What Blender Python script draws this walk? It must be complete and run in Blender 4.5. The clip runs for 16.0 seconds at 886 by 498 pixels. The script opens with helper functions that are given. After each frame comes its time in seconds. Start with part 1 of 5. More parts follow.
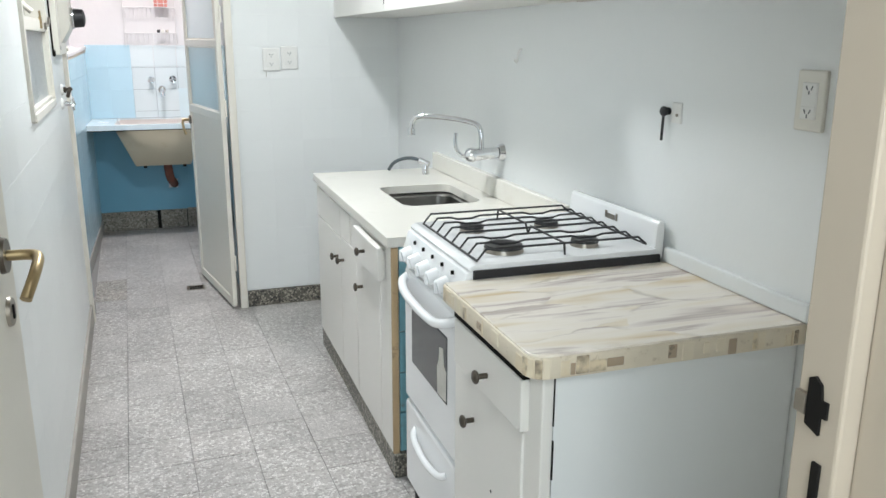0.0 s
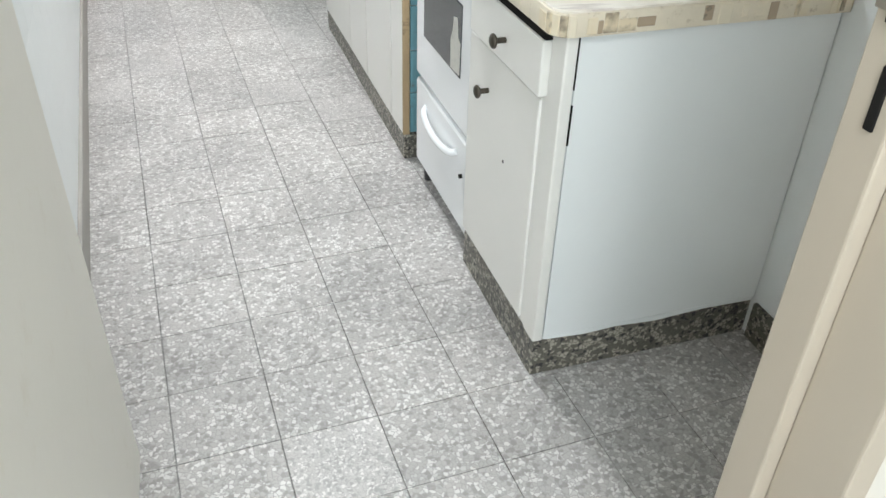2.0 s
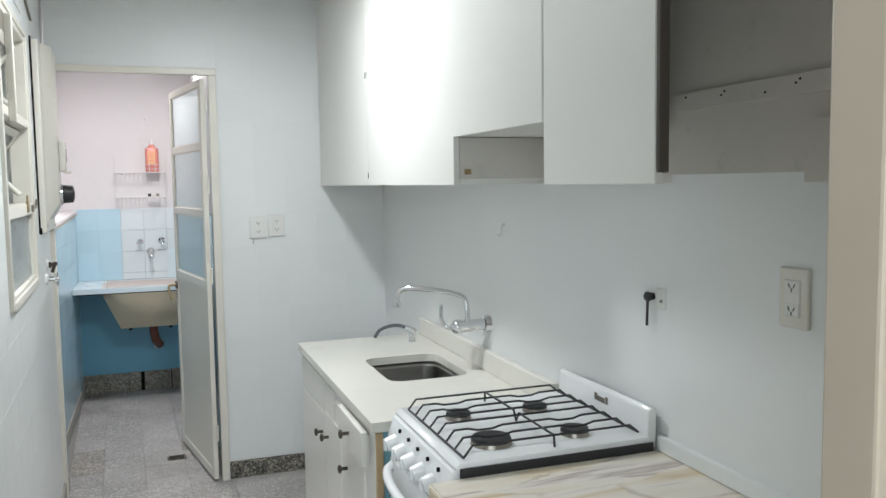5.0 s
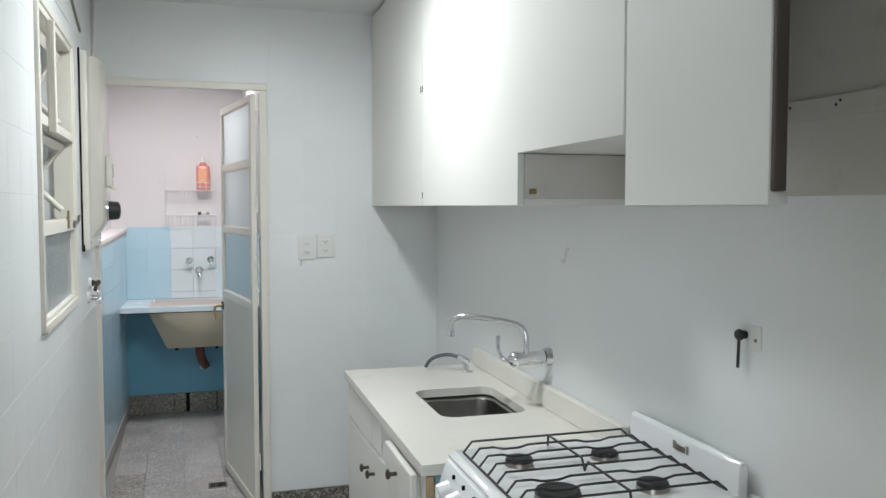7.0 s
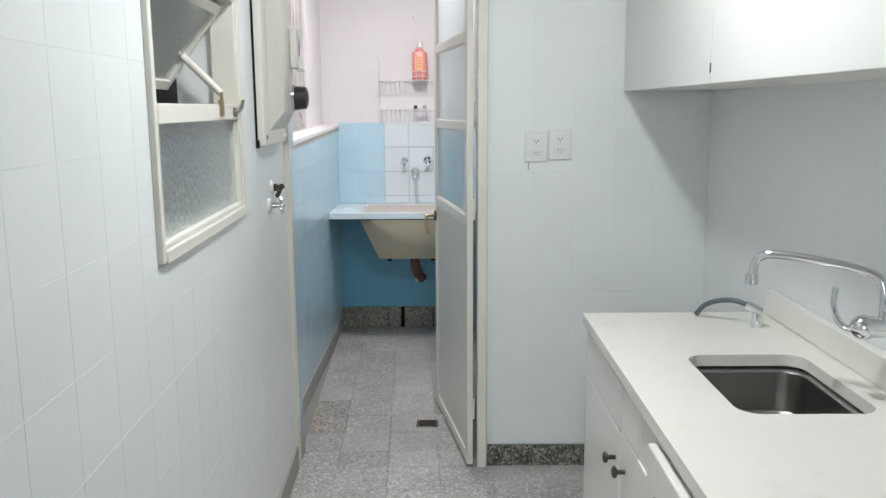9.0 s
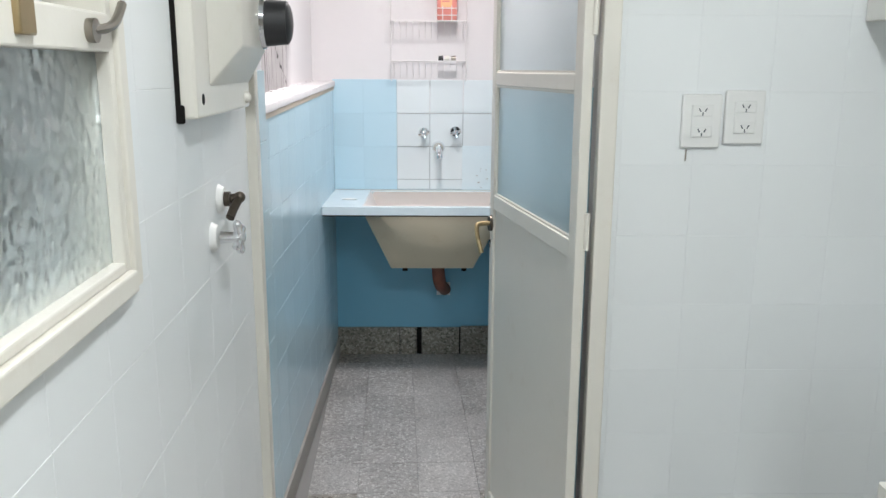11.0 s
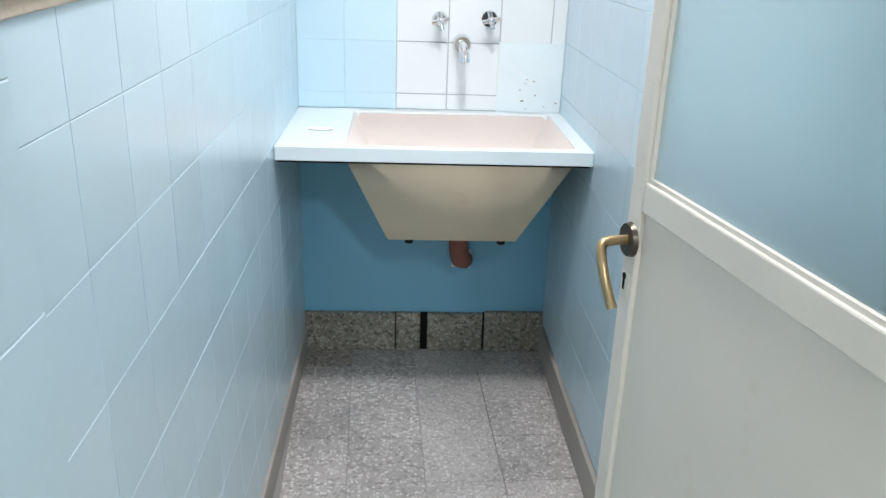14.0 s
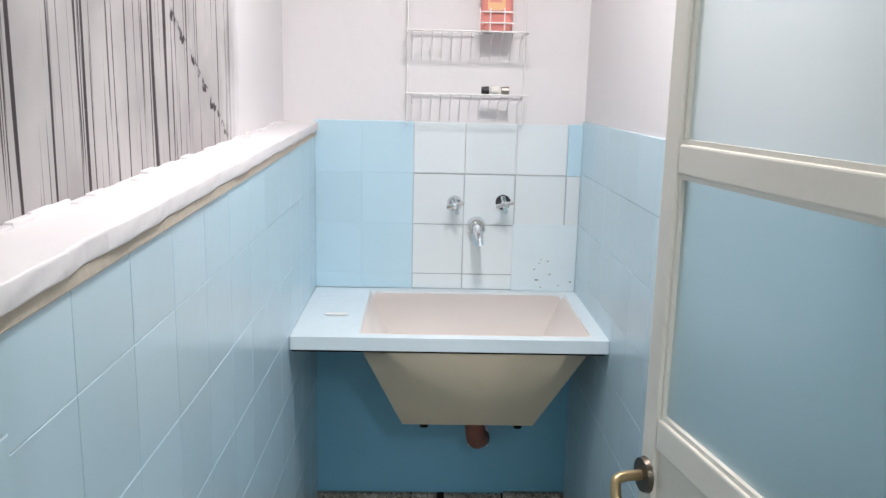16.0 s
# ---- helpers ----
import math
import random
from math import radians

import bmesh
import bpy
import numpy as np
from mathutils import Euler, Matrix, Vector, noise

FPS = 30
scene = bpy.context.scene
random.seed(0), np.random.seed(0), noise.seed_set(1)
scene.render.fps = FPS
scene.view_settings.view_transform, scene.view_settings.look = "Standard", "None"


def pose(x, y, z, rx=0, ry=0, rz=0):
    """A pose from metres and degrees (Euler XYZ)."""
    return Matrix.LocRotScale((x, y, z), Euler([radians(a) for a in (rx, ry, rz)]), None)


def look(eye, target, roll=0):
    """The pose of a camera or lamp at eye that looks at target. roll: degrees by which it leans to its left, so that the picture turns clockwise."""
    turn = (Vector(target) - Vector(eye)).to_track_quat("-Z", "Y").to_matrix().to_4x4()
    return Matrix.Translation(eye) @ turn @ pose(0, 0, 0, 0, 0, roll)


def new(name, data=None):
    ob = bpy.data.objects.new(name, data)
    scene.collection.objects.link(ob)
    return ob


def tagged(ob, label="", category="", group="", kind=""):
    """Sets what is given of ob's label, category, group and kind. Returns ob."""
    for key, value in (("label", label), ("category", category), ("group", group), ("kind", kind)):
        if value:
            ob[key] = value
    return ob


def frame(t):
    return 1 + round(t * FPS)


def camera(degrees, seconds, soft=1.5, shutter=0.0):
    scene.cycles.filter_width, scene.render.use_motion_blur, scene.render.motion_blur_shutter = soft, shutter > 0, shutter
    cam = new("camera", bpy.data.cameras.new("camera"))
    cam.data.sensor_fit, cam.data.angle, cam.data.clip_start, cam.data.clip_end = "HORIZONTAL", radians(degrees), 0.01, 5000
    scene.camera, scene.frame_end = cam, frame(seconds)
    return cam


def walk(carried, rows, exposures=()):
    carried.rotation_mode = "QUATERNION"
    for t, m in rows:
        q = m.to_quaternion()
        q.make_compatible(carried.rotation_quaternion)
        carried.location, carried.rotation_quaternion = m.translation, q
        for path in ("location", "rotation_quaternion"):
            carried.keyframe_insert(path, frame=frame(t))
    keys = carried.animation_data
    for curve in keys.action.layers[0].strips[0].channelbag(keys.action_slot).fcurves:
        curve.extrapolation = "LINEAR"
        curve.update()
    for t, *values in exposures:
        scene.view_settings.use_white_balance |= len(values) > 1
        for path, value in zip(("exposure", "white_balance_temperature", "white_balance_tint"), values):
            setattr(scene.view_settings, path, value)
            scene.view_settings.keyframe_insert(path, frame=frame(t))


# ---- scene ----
cam = camera(57.5, 16.0)
PATH = [
    (0, (0.396, -4.222, 1.378), (1.018, -2.388, 0.879), 0.2),
    (0.5, (0.39, -4.195, 1.357), (1.046, -2.408, 0.742), 0.9),
    (1, (0.388, -4.181, 1.309), (1.009, -2.487, 0.446), 1.4),
    (1.5, (0.386, -4.186, 1.279), (0.972, -2.578, 0.245), 1.9),
    (2, (0.387, -4.192, 1.27), (0.914, -2.638, 0.127), 1.7),
    (2.5, (0.384, -4.185, 1.3), (0.924, -2.597, 0.21), 1.5),
    (3, (0.395, -4.175, 1.364), (0.985, -2.468, 0.505), 0.7),
    (3.5, (0.398, -4.175, 1.411), (1.023, -2.384, 0.78), -0.1),
    (4, (0.4, -4.184, 1.451), (1.036, -2.336, 1.026), -0.3),
    (4.5, (0.41, -4.18, 1.481), (1.068, -2.309, 1.227), -0.4),
    (4.7, (0.418, -4.178, 1.496), (1.082, -2.303, 1.286), -0.6),
    (6.8, (0.474, -4.052, 1.502), (1.066, -2.143, 1.422), -0.1),
    (7, (0.467, -3.976, 1.489), (1.017, -2.056, 1.383), 0.0),
    (7.5, (0.46, -3.766, 1.474), (0.945, -1.835, 1.287), 0.1),
    (8, (0.5, -3.574, 1.45), (0.87, -1.626, 1.188), -0.2),
    (8.5, (0.567, -3.325, 1.451), (0.683, -1.356, 1.121), -0.8),
    (9, (0.565, -3.092, 1.434), (0.56, -1.122, 1.089), -0.3),
    (9.2, (0.544, -2.969, 1.425), (0.53, -1.001, 1.07), 0.1),
    (11.3, (0.327, -1.531, 1.381), (0.371, 0.421, 0.943), -0.0),
    (11.5, (0.324, -1.403, 1.374), (0.377, 0.547, 0.933), -0.3),
    (12, (0.304, -1.069, 1.366), (0.374, 0.87, 0.88), -0.5),
    (12.5, (0.259, -0.804, 1.373), (0.339, 1.133, 0.88), 0.0),
    (13, (0.226, -0.553, 1.371), (0.302, 1.38, 0.864), 0.2),
    (13.5, (0.229, -0.407, 1.371), (0.312, 1.518, 0.832), 1.3),
    (14, (0.204, -0.374, 1.316), (0.307, 1.492, 0.603), 2.0),
    (14.5, (0.209, -0.368, 1.277), (0.295, 1.416, 0.377), 2.3),
    (15, (0.202, -0.364, 1.3), (0.294, 1.421, 0.402), 2.1),
    (15.5, (0.209, -0.348, 1.379), (0.27, 1.526, 0.683), 1.4),
    (16, (0.218, -0.338, 1.443), (0.264, 1.623, 1.051), 1.3),
]
EXPOSURES = [(0, 0.36), (0.5, 0.36), (1.0, 0.5), (1.5, 0.7), (2.5, 0.7), (3.0, 0.60), (3.5, 0.38), (4.0, 0.32), (4.7, 0.05), (6.8, -0.2), (8.0, -0.15), (9.2, -0.02), (11.3, 0.17), (12.5, 0.3), (13.5, 0.36), (14.0, 0.58), (14.5, 0.82), (15.0, 0.82), (15.5, 0.58), (16.0, 0.08)]
walk(cam, [(t, look(eye, target, roll)) for t, eye, target, roll in PATH], EXPOSURES)

# ---- light ----
KX, KY = 0.70, -1.44                   # kitchen ceiling light
LX, LY = 0.36, 1.00                    # laundry ceiling light
HX, HY = 0.50, -4.65                   # added fill at the hall ceiling, out of view
LZ = 2.385                             # the lights' lower face
world = bpy.data.worlds.new("world")
scene.world = world
world.use_nodes = True
sky = world.node_tree.nodes.new("ShaderNodeTexSky")
sky.sky_type, sky.sun_disc, sky.sun_elevation, sky.sun_rotation = "NISHITA", False, radians(35), radians(200)
world.node_tree.links.new(sky.outputs[0], world.node_tree.nodes["Background"].inputs[0])
world.node_tree.nodes["Background"].inputs[1].default_value = 0.1


def disc_light(name, x, y, watts, colour):
    d = bpy.data.lights.new(name, "AREA")
    d.energy, d.color, d.shape, d.size = watts, colour, "DISK", 0.2
    new(name, d).location = (x, y, LZ - 0.012)


disc_light("kitchen_light", KX, KY, 20, (0.93, 0.98, 1.0))
# unseen hall lamp, added to brighten the kitchen's near end
disc_light("hall_fill", HX, HY, 11, (0.90, 0.97, 1.0))
disc_light("laundry_light", LX, LY, 16.5, (1.0, 0.965, 0.97))
# unseen fill added at the hall's far end, tinted like daylight
back_fill = bpy.data.lights.new("room_fill_light", "AREA")
back_fill.energy, back_fill.color, back_fill.shape, back_fill.size, back_fill.size_y = 44, (0.80, 0.93, 1.0), "RECTANGLE", 2.0, 1.6
new("room_fill_light", back_fill).matrix_world = look((0.35, -5.36, 1.5), (0.6, -3.0, 1.2))

# ---- materials ----


def mat(name, colour, rough=0.5, metal=0.0, var=0.06, scale=6.0, bump=0.0, bscale=60.0, stain=None, amount=0.0, spec=0.5, coat=0.0):
    m = bpy.data.materials.new(name)
    m.use_nodes = True
    n, l = m.node_tree.nodes, m.node_tree.links
    p = n["Principled BSDF"]
    p.inputs["Roughness"].default_value, p.inputs["Metallic"].default_value = rough, metal
    p.inputs["Specular IOR Level"].default_value = spec
    p.inputs["Coat Weight"].default_value = coat
    p.inputs["Coat Roughness"].default_value = 0.08
    g = n.new("ShaderNodeNewGeometry")
    a = n.new("ShaderNodeTexNoise")
    a.inputs["Scale"].default_value, a.inputs["Detail"].default_value = scale, 5
    l.new(g.outputs["Position"], a.inputs["Vector"])
    mix = n.new("ShaderNodeMix")
    mix.data_type = "RGBA"
    mix.inputs[6].default_value = [max(0, c * (1 - var)) for c in colour] + [1]
    mix.inputs[7].default_value = [min(1, c * (1 + var)) for c in colour] + [1]
    l.new(a.outputs["Fac"], mix.inputs[0])
    out = mix.outputs[2]
    if stain:
        b = n.new("ShaderNodeTexNoise")
        b.inputs["Scale"].default_value, b.inputs["Detail"].default_value, b.inputs["Roughness"].default_value = scale * 2.3, 8, 0.7
        l.new(g.outputs["Position"], b.inputs["Vector"])
        r = n.new("ShaderNodeMapRange")
        r.inputs[1].default_value, r.inputs[2].default_value = 0.58, 0.75
        r.inputs[3].default_value, r.inputs[4].default_value = 0.0, amount
        l.new(b.outputs["Fac"], r.inputs[0])
        mx = n.new("ShaderNodeMix")
        mx.data_type = "RGBA"
        l.new(r.outputs[0], mx.inputs[0])
        l.new(out, mx.inputs[6])
        mx.inputs[7].default_value = (*stain, 1)
        out = mx.outputs[2]
    l.new(out, p.inputs["Base Color"])
    c = n.new("ShaderNodeTexNoise")
    c.inputs["Scale"].default_value, c.inputs["Detail"].default_value = bscale, 4
    l.new(g.outputs["Position"], c.inputs["Vector"])
    rr = n.new("ShaderNodeMapRange")
    rr.inputs[3].default_value, rr.inputs[4].default_value = max(0.02, rough * 0.8), min(1, rough * 1.2)
    l.new(a.outputs["Fac"], rr.inputs[0])
    l.new(rr.outputs[0], p.inputs["Roughness"])
    if bump:
        bp = n.new("ShaderNodeBump")
        bp.inputs["Strength"].default_value, bp.inputs["Distance"].default_value = 1.0, bump
        l.new(c.outputs["Fac"], bp.inputs["Height"])
        l.new(bp.outputs[0], p.inputs["Normal"])
    return m


def piece_vary(m, amount):
    """Each piece a touch lighter or darker."""
    n, l = m.node_tree.nodes, m.node_tree.links
    p = n["Principled BSDF"]
    src = p.inputs["Base Color"].links[0].from_socket
    o = n.new("ShaderNodeObjectInfo")
    r = n.new("ShaderNodeMapRange")
    r.inputs[3].default_value, r.inputs[4].default_value = 1 - amount, 1 + amount
    l.new(o.outputs["Random"], r.inputs[0])
    h = n.new("ShaderNodeHueSaturation")
    l.new(r.outputs[0], h.inputs["Value"])
    l.new(src, h.inputs["Color"])
    l.new(h.outputs[0], p.inputs["Base Color"])
    return m


def terrazzo(name, base, chip, dark, scale, share, rough=0.35):
    m = bpy.data.materials.new(name)
    m.use_nodes = True
    n, l = m.node_tree.nodes, m.node_tree.links
    p = n["Principled BSDF"]
    g = n.new("ShaderNodeNewGeometry")
    w = n.new("ShaderNodeTexNoise")
    w.inputs["Scale"].default_value = scale * 0.9
    l.new(g.outputs["Position"], w.inputs["Vector"])
    ad = n.new("ShaderNodeVectorMath")
    ad.operation = "MULTIPLY_ADD"
    ad.inputs[1].default_value = (0.012, 0.012, 0.012)
    l.new(w.outputs["Color"], ad.inputs[0])
    l.new(g.outputs["Position"], ad.inputs[2])
    v = n.new("ShaderNodeTexVoronoi")
    v.inputs["Scale"].default_value = scale
    l.new(ad.outputs[0], v.inputs["Vector"])
    e = n.new("ShaderNodeTexVoronoi")
    e.feature = "DISTANCE_TO_EDGE"
    e.inputs["Scale"].default_value = scale
    l.new(ad.outputs[0], e.inputs["Vector"])
    sep = n.new("ShaderNodeSeparateColor")
    l.new(v.outputs["Color"], sep.inputs[0])
    ramp = n.new("ShaderNodeValToRGB")
    ramp.color_ramp.interpolation = "CONSTANT"
    el = ramp.color_ramp.elements
    el[0].position, el[0].color = 0, (*dark, 1)
    el[1].position, el[1].color = 0.16, (*base, 1)
    k = el.new(1 - share)
    k.color = (*chip, 1)
    k = el.new(1 - share * 0.4)
    k.color = (*[c * 0.82 for c in chip], 1)
    l.new(sep.outputs[0], ramp.inputs[0])
    r = n.new("ShaderNodeMapRange")
    r.inputs[1].default_value, r.inputs[2].default_value = 0.03, 0.12
    l.new(e.outputs["Distance"], r.inputs[0])
    mx = n.new("ShaderNodeMix")
    mx.data_type = "RGBA"
    mx.inputs[6].default_value = (*[c * 0.8 for c in base], 1)
    l.new(r.outputs[0], mx.inputs[0])
    l.new(ramp.outputs[0], mx.inputs[7])
    big = n.new("ShaderNodeTexNoise")
    big.inputs["Scale"].default_value, big.inputs["Detail"].default_value = 3.5, 6
    l.new(g.outputs["Position"], big.inputs["Vector"])
    bm_ = n.new("ShaderNodeMapRange")
    bm_.inputs[1].default_value, bm_.inputs[2].default_value = 0.3, 0.7
    bm_.inputs[3].default_value, bm_.inputs[4].default_value = 0.82, 1.12
    l.new(big.outputs["Fac"], bm_.inputs[0])
    h = n.new("ShaderNodeHueSaturation")
    l.new(bm_.outputs[0], h.inputs["Value"])
    l.new(mx.outputs[2], h.inputs["Color"])
    l.new(h.outputs[0], p.inputs["Base Color"])
    rr = n.new("ShaderNodeMapRange")
    rr.inputs[3].default_value, rr.inputs[4].default_value = rough * 0.8, rough * 1.5
    l.new(big.outputs["Fac"], rr.inputs[0])
    l.new(rr.outputs[0], p.inputs["Roughness"])
    bp = n.new("ShaderNodeBump")
    bp.inputs["Strength"].default_value, bp.inputs["Distance"].default_value = 0.5, 0.0008
    l.new(r.outputs[0], bp.inputs["Height"])
    l.new(bp.outputs[0], p.inputs["Normal"])
    return m


def ramped(nodes, stops, constant=False):
    r = nodes.new("ShaderNodeValToRGB")
    if constant:
        r.color_ramp.interpolation = "CONSTANT"
    el = r.color_ramp.elements
    el[0].position, el[0].color = stops[0][0], (*stops[0][1], 1)
    el[1].position, el[1].color = stops[-1][0], (*stops[-1][1], 1)
    for pos, col in stops[1:-1]:
        k = el.new(pos)
        k.color = (*col, 1)
    return r


def onyx(name):
    """Banded onyx laid in broken plates: each plate has its own bands, with thin brown cracks between."""
    m = bpy.data.materials.new(name)
    m.use_nodes = True
    n, l = m.node_tree.nodes, m.node_tree.links
    p = n["Principled BSDF"]
    p.inputs["Roughness"].default_value = 0.24
    g = n.new("ShaderNodeNewGeometry")
    wob = n.new("ShaderNodeTexNoise")
    wob.inputs["Scale"].default_value, wob.inputs["Detail"].default_value = 7, 4
    l.new(g.outputs["Position"], wob.inputs["Vector"])
    ad = n.new("ShaderNodeVectorMath")
    ad.operation = "MULTIPLY_ADD"
    ad.inputs[1].default_value = (0.10, 0.10, 0.0)
    l.new(wob.outputs["Color"], ad.inputs[0])
    l.new(g.outputs["Position"], ad.inputs[2])
    mp = n.new("ShaderNodeMapping")
    mp.inputs["Rotation"].default_value = (0, 0, radians(8))
    mp.inputs["Scale"].default_value = (2.4, 7.5, 0.0)
    l.new(ad.outputs[0], mp.inputs["Vector"])
    cell, rim = n.new("ShaderNodeTexVoronoi"), n.new("ShaderNodeTexVoronoi")
    rim.feature = "DISTANCE_TO_EDGE"
    for v in (cell, rim):
        v.inputs["Scale"].default_value = 1.0
        l.new(mp.outputs[0], v.inputs["Vector"])
    # bands, shifted from plate to plate
    mb = n.new("ShaderNodeMapping")
    mb.inputs["Rotation"].default_value = (0, 0, radians(6))
    mb.inputs["Scale"].default_value = (2.2, 17, 0)
    l.new(g.outputs["Position"], mb.inputs["Vector"])
    sh = n.new("ShaderNodeVectorMath")
    sh.operation = "MULTIPLY_ADD"
    sh.inputs[1].default_value = (9, 9, 9)
    l.new(cell.outputs["Color"], sh.inputs[0])
    l.new(mb.outputs[0], sh.inputs[2])
    t = n.new("ShaderNodeTexNoise")
    t.inputs["Scale"].default_value, t.inputs["Detail"].default_value, t.inputs["Distortion"].default_value = 1.0, 6, 0.5
    l.new(sh.outputs[0], t.inputs["Vector"])
    r = ramped(n, [(0.26, (0.66, 0.53, 0.36)), (0.37, (0.76, 0.67, 0.53)), (0.47, (0.80, 0.74, 0.65)), (0.54, (0.82, 0.765, 0.69)), (0.585, (0.68, 0.61, 0.56)), (0.63, (0.50, 0.43, 0.39)), (0.655, (0.64, 0.56, 0.50)), (0.71, (0.74, 0.67, 0.58))])
    l.new(t.outputs["Fac"], r.inputs[0])
    # cracks come and go
    cr = n.new("ShaderNodeMapRange")
    cr.inputs[1].default_value, cr.inputs[2].default_value, cr.inputs[3].default_value, cr.inputs[4].default_value = 0.008, 0.035, 1, 0
    l.new(rim.outputs["Distance"], cr.inputs[0])
    come = n.new("ShaderNodeMapRange")
    come.inputs[1].default_value, come.inputs[2].default_value, come.inputs[4].default_value = 0.47, 0.60, 0.36
    l.new(wob.outputs["Fac"], come.inputs[0])
    mu = n.new("ShaderNodeMath")
    mu.operation = "MULTIPLY"
    l.new(cr.outputs[0], mu.inputs[0]), l.new(come.outputs[0], mu.inputs[1])
    mx = n.new("ShaderNodeMix")
    mx.data_type = "RGBA"
    l.new(mu.outputs[0], mx.inputs[0])
    l.new(r.outputs[0], mx.inputs[6])
    mx.inputs[7].default_value = (0.30, 0.24, 0.19, 1)
    l.new(mx.outputs[2], p.inputs["Base Color"])
    return m


def onyx_block(name):
    """Edge blocks of onyx, from cream to dark brown, block by block."""
    m = bpy.data.materials.new(name)
    m.use_nodes = True
    n, l = m.node_tree.nodes, m.node_tree.links
    p = n["Principled BSDF"]
    p.inputs["Roughness"].default_value = 0.35
    o, g, t = n.new("ShaderNodeObjectInfo"), n.new("ShaderNodeNewGeometry"), n.new("ShaderNodeTexNoise")
    t.inputs["Scale"].default_value, t.inputs["Detail"].default_value = 45, 5
    l.new(g.outputs["Position"], t.inputs["Vector"])
    k = n.new("ShaderNodeMath")
    k.operation = "MULTIPLY_ADD"
    k.inputs[1].default_value = 0.5
    l.new(t.outputs["Fac"], k.inputs[0])
    l.new(o.outputs["Random"], k.inputs[2])
    r = ramped(n, [(0.20, (0.72, 0.63, 0.48)), (0.55, (0.76, 0.68, 0.54)), (0.85, (0.70, 0.59, 0.42)), (1.02, (0.58, 0.42, 0.22)), (1.12, (0.40, 0.31, 0.22)), (1.25, (0.20, 0.16, 0.12))])
    half = n.new("ShaderNodeMath")
    half.operation = "MULTIPLY"
    half.inputs[1].default_value = 0.7
    for e in r.color_ramp.elements:
        e.position = e.position * 0.7
    l.new(k.outputs[0], half.inputs[0])
    l.new(half.outputs[0], r.inputs[0])
    l.new(r.outputs[0], p.inputs["Base Color"])
    return m


def drips(name):
    """Grey render streaked by black runs of mould."""
    m = bpy.data.materials.new(name)
    m.use_nodes = True
    n, l = m.node_tree.nodes, m.node_tree.links
    p = n["Principled BSDF"]
    p.inputs["Roughness"].default_value = 0.85
    g = n.new("ShaderNodeNewGeometry")

    def streak(scale, lo, hi):
        mp = n.new("ShaderNodeMapping")
        mp.inputs["Scale"].default_value = (0, scale, scale * 0.014)
        l.new(g.outputs["Position"], mp.inputs["Vector"])
        t = n.new("ShaderNodeTexNoise")
        t.inputs["Scale"].default_value, t.inputs["Detail"].default_value = 1, 2
        l.new(mp.outputs[0], t.inputs["Vector"])
        r = n.new("ShaderNodeMapRange")
        r.inputs[1].default_value, r.inputs[2].default_value = lo, hi
        l.new(t.outputs["Fac"], r.inputs[0])
        return r.outputs[0]

    a, b = streak(68, 0.60, 0.63), streak(125, 0.60, 0.65)
    # beads along the runs, and one slanting crack of mould
    bead = n.new("ShaderNodeTexNoise")
    bead.inputs["Scale"].default_value, bead.inputs["Detail"].default_value = 26, 3
    l.new(g.outputs["Position"], bead.inputs["Vector"])
    sy = n.new("ShaderNodeSeparateXYZ")
    l.new(g.outputs["Position"], sy.inputs[0])
    cr1 = n.new("ShaderNodeMath")
    cr1.operation = "MULTIPLY_ADD"
    cr1.inputs[1].default_value = 0.62
    l.new(sy.outputs["Y"], cr1.inputs[0])
    l.new(sy.outputs["Z"], cr1.inputs[2])
    cr2 = n.new("ShaderNodeMath")
    cr2.operation = "MULTIPLY_ADD"
    cr2.inputs[1].default_value = 0.10
    l.new(bead.outputs["Fac"], cr2.inputs[0])
    l.new(cr1.outputs[0], cr2.inputs[2])
    dist = n.new("ShaderNodeMath")
    dist.operation = "COMPARE"
    dist.inputs[1].default_value, dist.inputs[2].default_value = 2.265, 0.011
    l.new(cr2.outputs[0], dist.inputs[0])
    gate = n.new("ShaderNodeMapRange")
    gate.inputs[1].default_value, gate.inputs[2].default_value = 0.47, 0.53
    l.new(bead.outputs["Fac"], gate.inputs[0])
    crack = n.new("ShaderNodeMath")
    crack.operation = "MULTIPLY"
    l.new(dist.outputs[0], crack.inputs[0]), l.new(gate.outputs[0], crack.inputs[1])
    mxm = n.new("ShaderNodeMath")
    mxm.operation = "MAXIMUM"
    l.new(a, mxm.inputs[0]), l.new(b, mxm.inputs[1])
    mxc = n.new("ShaderNodeMath")
    mxc.operation = "MAXIMUM"
    l.new(mxm.outputs[0], mxc.inputs[0]), l.new(crack.outputs[0], mxc.inputs[1])
    mxm = mxc
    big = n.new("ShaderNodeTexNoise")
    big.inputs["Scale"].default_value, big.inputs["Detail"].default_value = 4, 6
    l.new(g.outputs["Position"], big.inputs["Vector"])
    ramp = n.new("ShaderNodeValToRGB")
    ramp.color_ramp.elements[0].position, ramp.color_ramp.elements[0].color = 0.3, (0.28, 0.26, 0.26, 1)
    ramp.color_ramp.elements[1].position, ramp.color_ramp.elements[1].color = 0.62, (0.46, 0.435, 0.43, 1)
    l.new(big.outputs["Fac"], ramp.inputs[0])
    mx = n.new("ShaderNodeMix")
    mx.data_type = "RGBA"
    l.new(mxm.outputs[0], mx.inputs[0])
    l.new(ramp.outputs[0], mx.inputs[6])
    mx.inputs[7].default_value = (0.035, 0.025, 0.03, 1)
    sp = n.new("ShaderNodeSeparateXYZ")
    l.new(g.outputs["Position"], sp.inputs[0])
